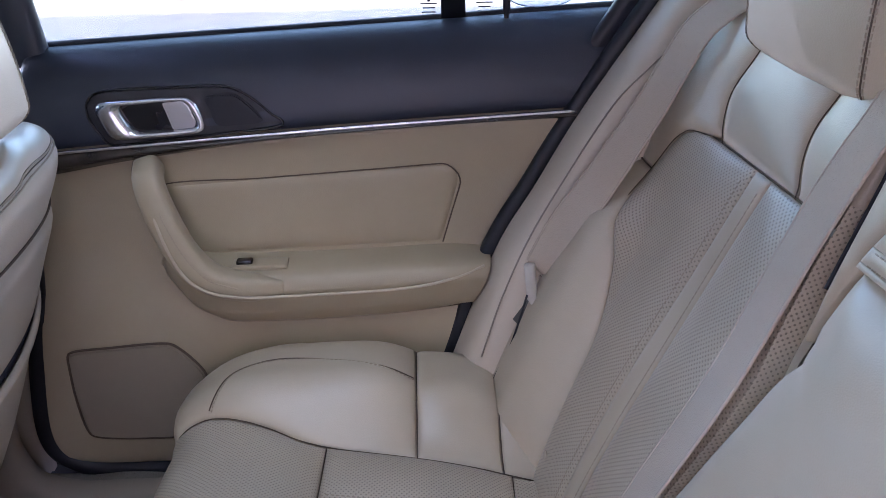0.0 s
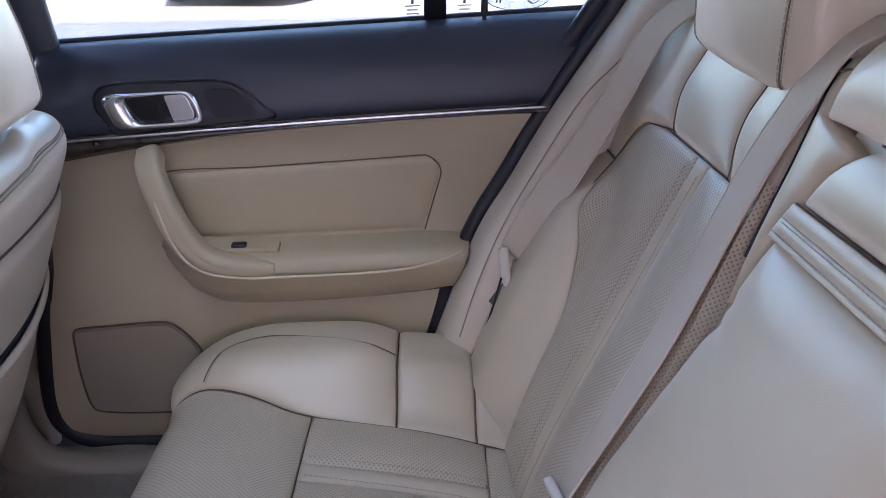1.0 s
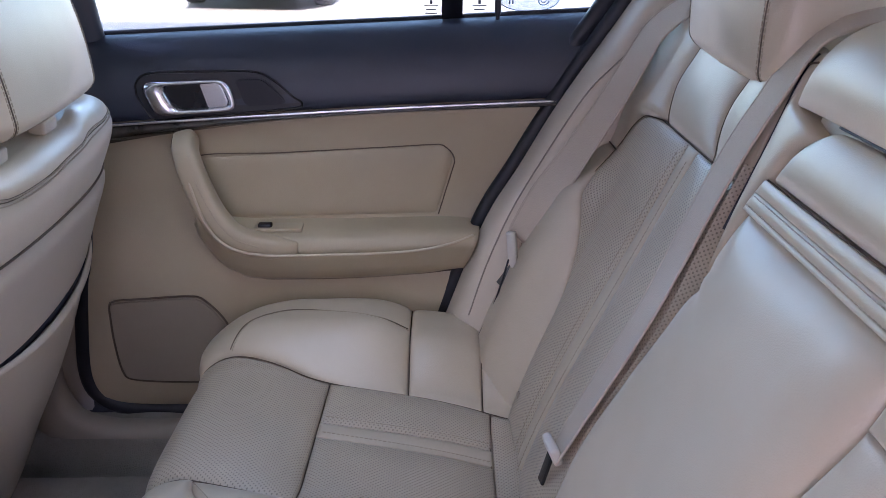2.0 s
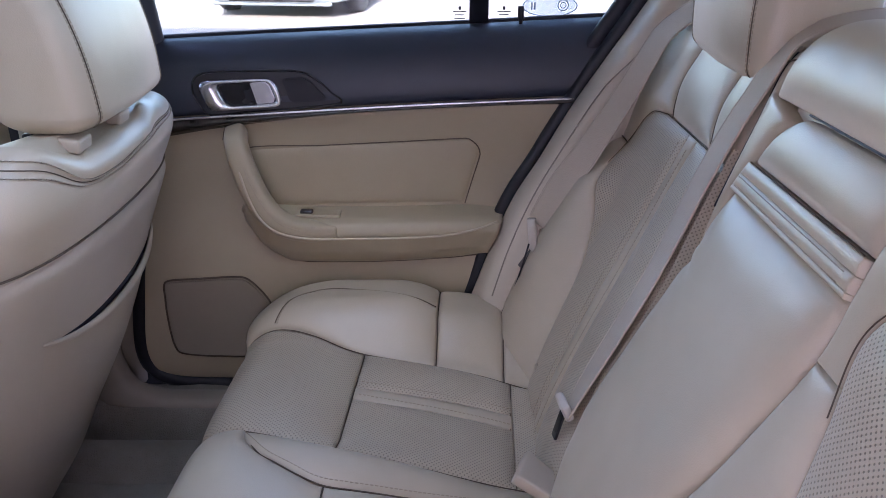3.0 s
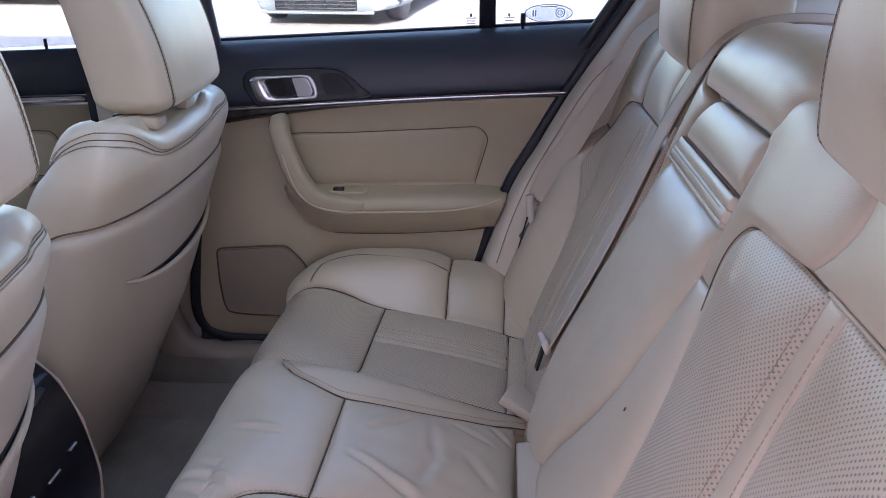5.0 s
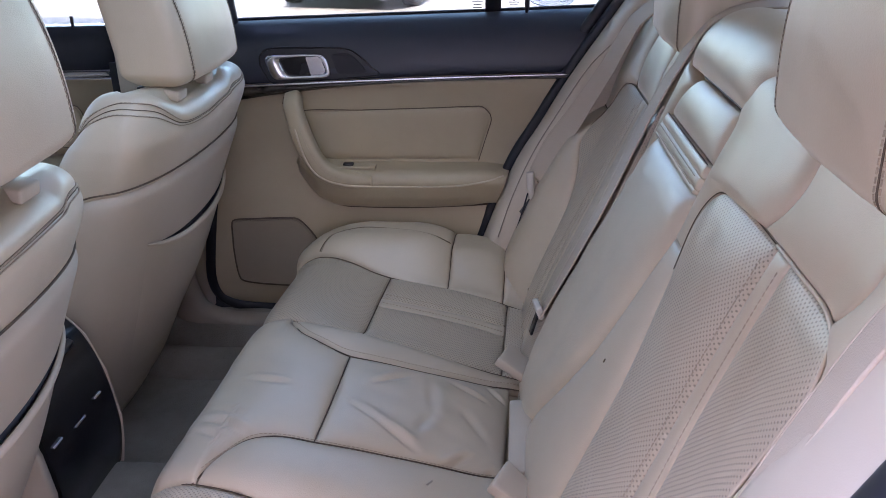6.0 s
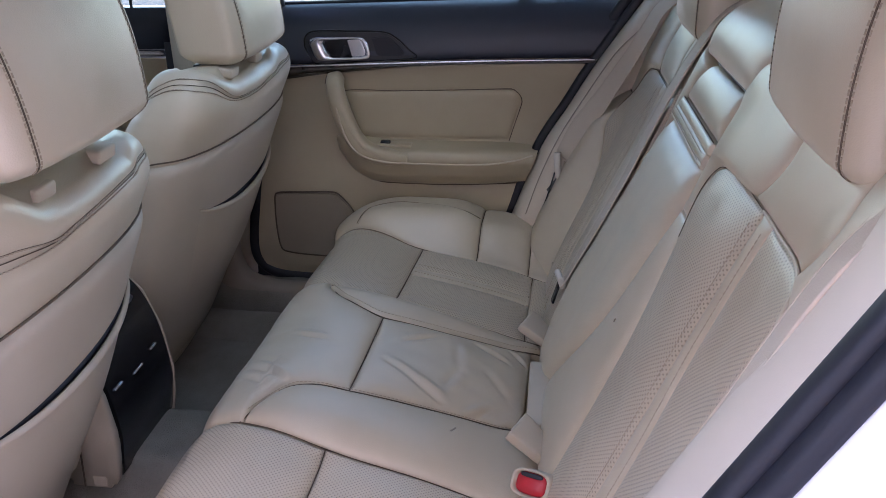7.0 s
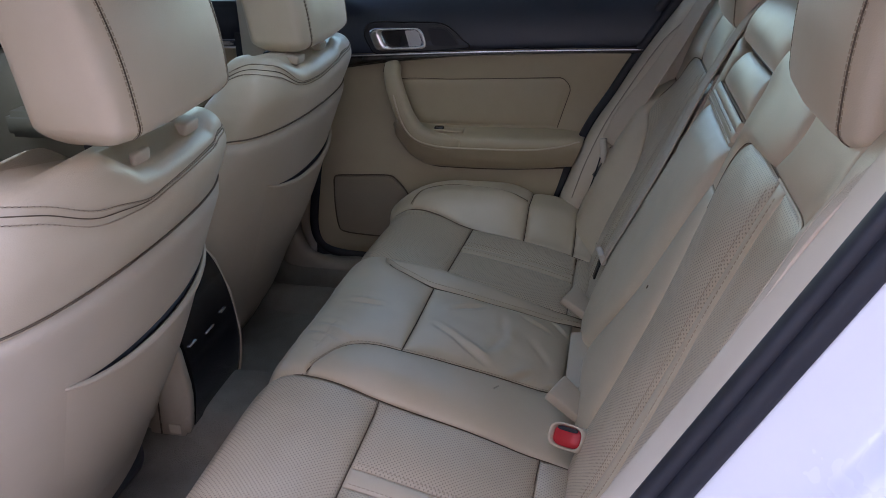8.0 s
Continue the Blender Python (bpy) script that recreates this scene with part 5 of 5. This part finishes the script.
strap("webbing", [(0.52, 0.10, 1.10), (0.43, 0.17, 1.102), (0.362, 0.215, 1.075), (0.322, 0.222, 1.01), (0.284, 0.220, 0.93), (0.233, 0.217, 0.80), (0.175, 0.231, 0.66), (0.153, 0.231, 0.61)],
      [(0, 0, 1), (-0.2, 0, 1), (-0.7, 0, 0.7), (-1, 0.05, 0.35), (-0.95, 0.1, 0.4), (-0.95, 0.15, 0.4), (-0.95, 0.15, 0.4), (-0.95, 0.15, 0.4)], "", parent=belt2)
part("tongue", rounded_box((0.011, 0.036, 0.024), 0.004, (0.148, 0.226, 0.620), (0, -20, 10)), IVORY, belt2, "white plastic belt tongue")
part("anchor", rounded_box((0.004, 0.014, 0.040), 0.0015, (0.142, 0.226, 0.594), (0, 15, 10)), GLOSSBLACK, belt2)
belt3 = thing("seat_belt", "cream outboard seat belt beside the quarter trim", "seat belt", "rear belts")
strap("webbing", [tuple(v) for v in on_surface(back, [(-0.551, bs(z)) for z in (1.06, 1.0, 0.93, 0.85, 0.77, 0.69, 0.61)], 0.006, True)], [(-0.84, 0.26, 0.46)] * 7, "", parent=belt3)

for x, y, z, rz, ry in ((0.122, 0.186, 0.534, -20, -60), (0.121, -0.120, 0.538, -22, -58)):
    b = thing("belt_buckle", "cream plastic belt buckle sleeve in the seat crease", "belt buckle", "buckles")
    put = pose(x, y, z, 0, ry, rz)
    # a flat sleeve that tapers down into the crease
    loft("sleeve", [[tuple(put @ Vector((p[0] * k, p[1] * w, d))) for p in round_section(0.018, 0.054, 0.25, 28)] for k, w, d in ((0.8, 0.55, -0.045), (0.9, 0.80, -0.015), (1.0, 0.98, 0.028), (1.0, 1.0, 0.034), (0.86, 0.97, 0.0365), (0.5, 0.88, 0.037))], PLASTIC, b)
b = thing("belt_buckle", "cream belt buckle with a red release button", "belt buckle", "buckles")
at, aim = Vector((0.117, -0.229, 0.560)), Vector((-0.45, -0.65, 0.60)).normalized()
wide = Vector((0.95, -0.12, -0.12))
wide = (wide - aim * wide.dot(aim)).normalized()
tall = aim.cross(wide)
sec = round_section(0.056, 0.036, 0.6, 28)
loft("housing", [[at + aim * d + (wide * p[0] + tall * p[1]) * k for p in sec] for k, d in ((0.8, -0.07), (1.0, -0.03), (1.0, -0.002), (0.94, 0.003), (0.86, 0.003), (0.80, 0.0), (0.78, -0.008))], PLASTIC, b, "cream plastic surround")
loft("release_button", [[at + aim * d + (wide * p[0] + tall * p[1]) * k for p in sec] for k, d in ((0.77, -0.012), (0.77, -0.004), (0.70, -0.001), (0.3, 0.0005))], RED, b, "red plastic release button")
loft("tongue_slot", [[at + aim * d + tall * 0.010 + wide * p[0] * k * 0.55 + tall * p[1] * k * 0.16 for p in sec] for k, d in ((1.0, -0.004), (1.0, 0.0012), (0.9, 0.0016))], RUBBER, b)
part("anchor_cover", rounded_box((0.034, 0.17, 0.03), 0.004, (0.124, 0.012, 0.520), (0, -8, 0)), PLASTIC, rear)

# small marks of wear: a taupe sliver for a dent's shade on the middle strip, and a nick on the backrest wing
part("leather_mark", rounded_box((0.012, 0.0028, 0.0018), 0.0007, (0.010, -0.150, 0.5735), (0, 8, 60), seg=1), TAUPE, rear, "small dark wear mark in the leather")
P = on_surface(back, [(-0.148, bs(0.742))], 0.0135, True)[0]
part("leather_mark", rounded_box((0.0016, 0.0014, 0.005), 0.0004, tuple(P), (0, 20, 0), seg=1), DARKSEAM, rear, "small dark wear mark in the leather")
sweep("cheek_groove", [(-0.560, -0.1375, 0.60), (-0.551, -0.1375, 0.55), (-0.549, -0.1375, 0.51), (-0.552, -0.1375, 0.47), (-0.556, -0.1375, 0.40)], round_section(0.003, 0.003, 1, 6), DARKSEAM, console, 30)
part("cheek_cap", rounded_box((0.022, 0.003, 0.018), 0.0015, (-0.530, -0.1365, 0.412)), PLASTIC, console)


# ---- vehicles parked across the yard ----
def wheel(parent, x, y, z, r=0.33, w=0.22, turn=0):
    a = np.linspace(0, 2 * np.pi, 36, endpoint=False)
    prof = [(0.6, -w / 2), (0.92, -w / 2), (1.0, -w / 2 + 0.03), (1.0, w / 2 - 0.03), (0.92, w / 2), (0.6, w / 2)]
    rings = [[(x + r * k * math.cos(t) * math.sin(turn) + o * math.cos(turn), y + r * k * math.cos(t) * math.cos(turn) - o * math.sin(turn), z + r * k * math.sin(t)) for t in a] for k, o in prof]
    ob = loft("wheel", rings, RUBBER, parent, "black tyre on a silver rim")
    for k in range(5):
        t = k * 2 * math.pi / 5
        bm = rounded_box((w * 0.9, 0.05, r * 0.62), 0.01, (0, 0, 0), (0, 0, 0))
        bmesh.ops.transform(bm, matrix=Matrix.Translation((x, y, z)) @ Matrix.Rotation(-turn, 4, "Z") @ Matrix.Rotation(t, 4, "X") @ Matrix.Translation((0, 0, r * 0.31)), verts=bm.verts)
        part("rim_spoke", bm, CHROME, ob)


def parked_car(x, y, rz, paint, label):
    """A parked saloon whose nose looks to -y before it is turned by rz."""
    c = thing("parked_car", label, "car", "parked cars")
    P = []
    for yy, top, wd in ((-2.25, 0.50, 0.70), (-2.20, 0.66, 0.80), (-2.0, 0.80, 0.88), (-1.6, 0.92, 0.92), (-1.0, 1.0, 0.93), (-0.2, 1.02, 0.93), (1.2, 1.02, 0.93), (2.0, 1.0, 0.90), (2.35, 0.85, 0.80), (2.4, 0.55, 0.72)):
        sec = [(-wd * 0.93, 0.20), (-wd, 0.30), (-wd, 0.62 * top), (-wd * 0.93, 0.93 * top), (-wd * 0.75, top), (wd * 0.75, top), (wd * 0.93, 0.93 * top), (wd, 0.62 * top), (wd, 0.30), (wd * 0.93, 0.20)]
        s = spline(sec + sec[:1], 61)[0][:-1]
        P.append([(p[0], yy, p[1]) for p in s])
    loft("body", P, paint, c)
    G = []
    for yy, top, wd in ((-1.0, 1.0, 0.80), (-0.35, 1.36, 0.66), (0.3, 1.44, 0.64), (1.0, 1.40, 0.64), (1.75, 1.05, 0.75)):
        sec = [(-wd - 0.08, 0.95), (-wd, max(1.0, top - 0.06)), (-wd * 0.8, top), (wd * 0.8, top), (wd, max(1.0, top - 0.06)), (wd + 0.08, 0.95)]
        G.append([(p[0], yy, p[1]) for p in spline(sec, 30)[0]])
    loft("cabin", G, GLOSSBLACK, c, "dark glazed cabin")
    part("grille", rounded_box((0.86, 0.06, 0.20), 0.03, (0, -2.235, 0.50)), GLOSSBLACK, c, "black upper grille")
    part("lower_grille", rounded_box((1.10, 0.07, 0.17), 0.03, (0, -2.225, 0.285)), GLOSSBLACK, c, "black lower grille")
    for k in range(3):
        part("grille_bar", rounded_box((1.06, 0.03, 0.010), 0.004, (0, -2.255, 0.235 + 0.045 * k)), BEZEL, c)
    part("grille_bar", rounded_box((1.0, 0.05, 0.03), 0.01, (0, -2.25, 0.36)), CHROME, c)
    part("number_plate", rounded_box((0.42, 0.02, 0.11), 0.004, (0, -2.275, 0.53)), PLASTIC, c)
    part("skirt", rounded_box((1.5, 0.05, 0.05), 0.02, (0, -2.22, 0.185)), paint, c)
    for sx in (-1, 1):
        part("air_intake", rounded_box((0.26, 0.05, 0.12), 0.03, (sx * 0.64, -2.18, 0.44), (0, 0, sx * 18)), GLOSSBLACK, c)
        part("headlight", rounded_box((0.34, 0.14, 0.11), 0.04, (sx * 0.66, -2.06, 0.72), (0, 0, sx * 24)), CHROME, c, "clear headlight")
        for wy in (-1.42, 1.45):
            wheel(c, sx * 0.84, wy, 0.33)
    c.scale = (0.88, 0.88, 0.88)
    c.location, c.rotation_euler = (x, y, GROUND), (0, 0, radians(rz))
    return c


parked_car(-1.68, 10.4, -8, SILVER, "silver saloon parked nose-on across the yard")
parked_car(-6.3, 12.4, -8, PAINT, "white saloon parked further along the yard")
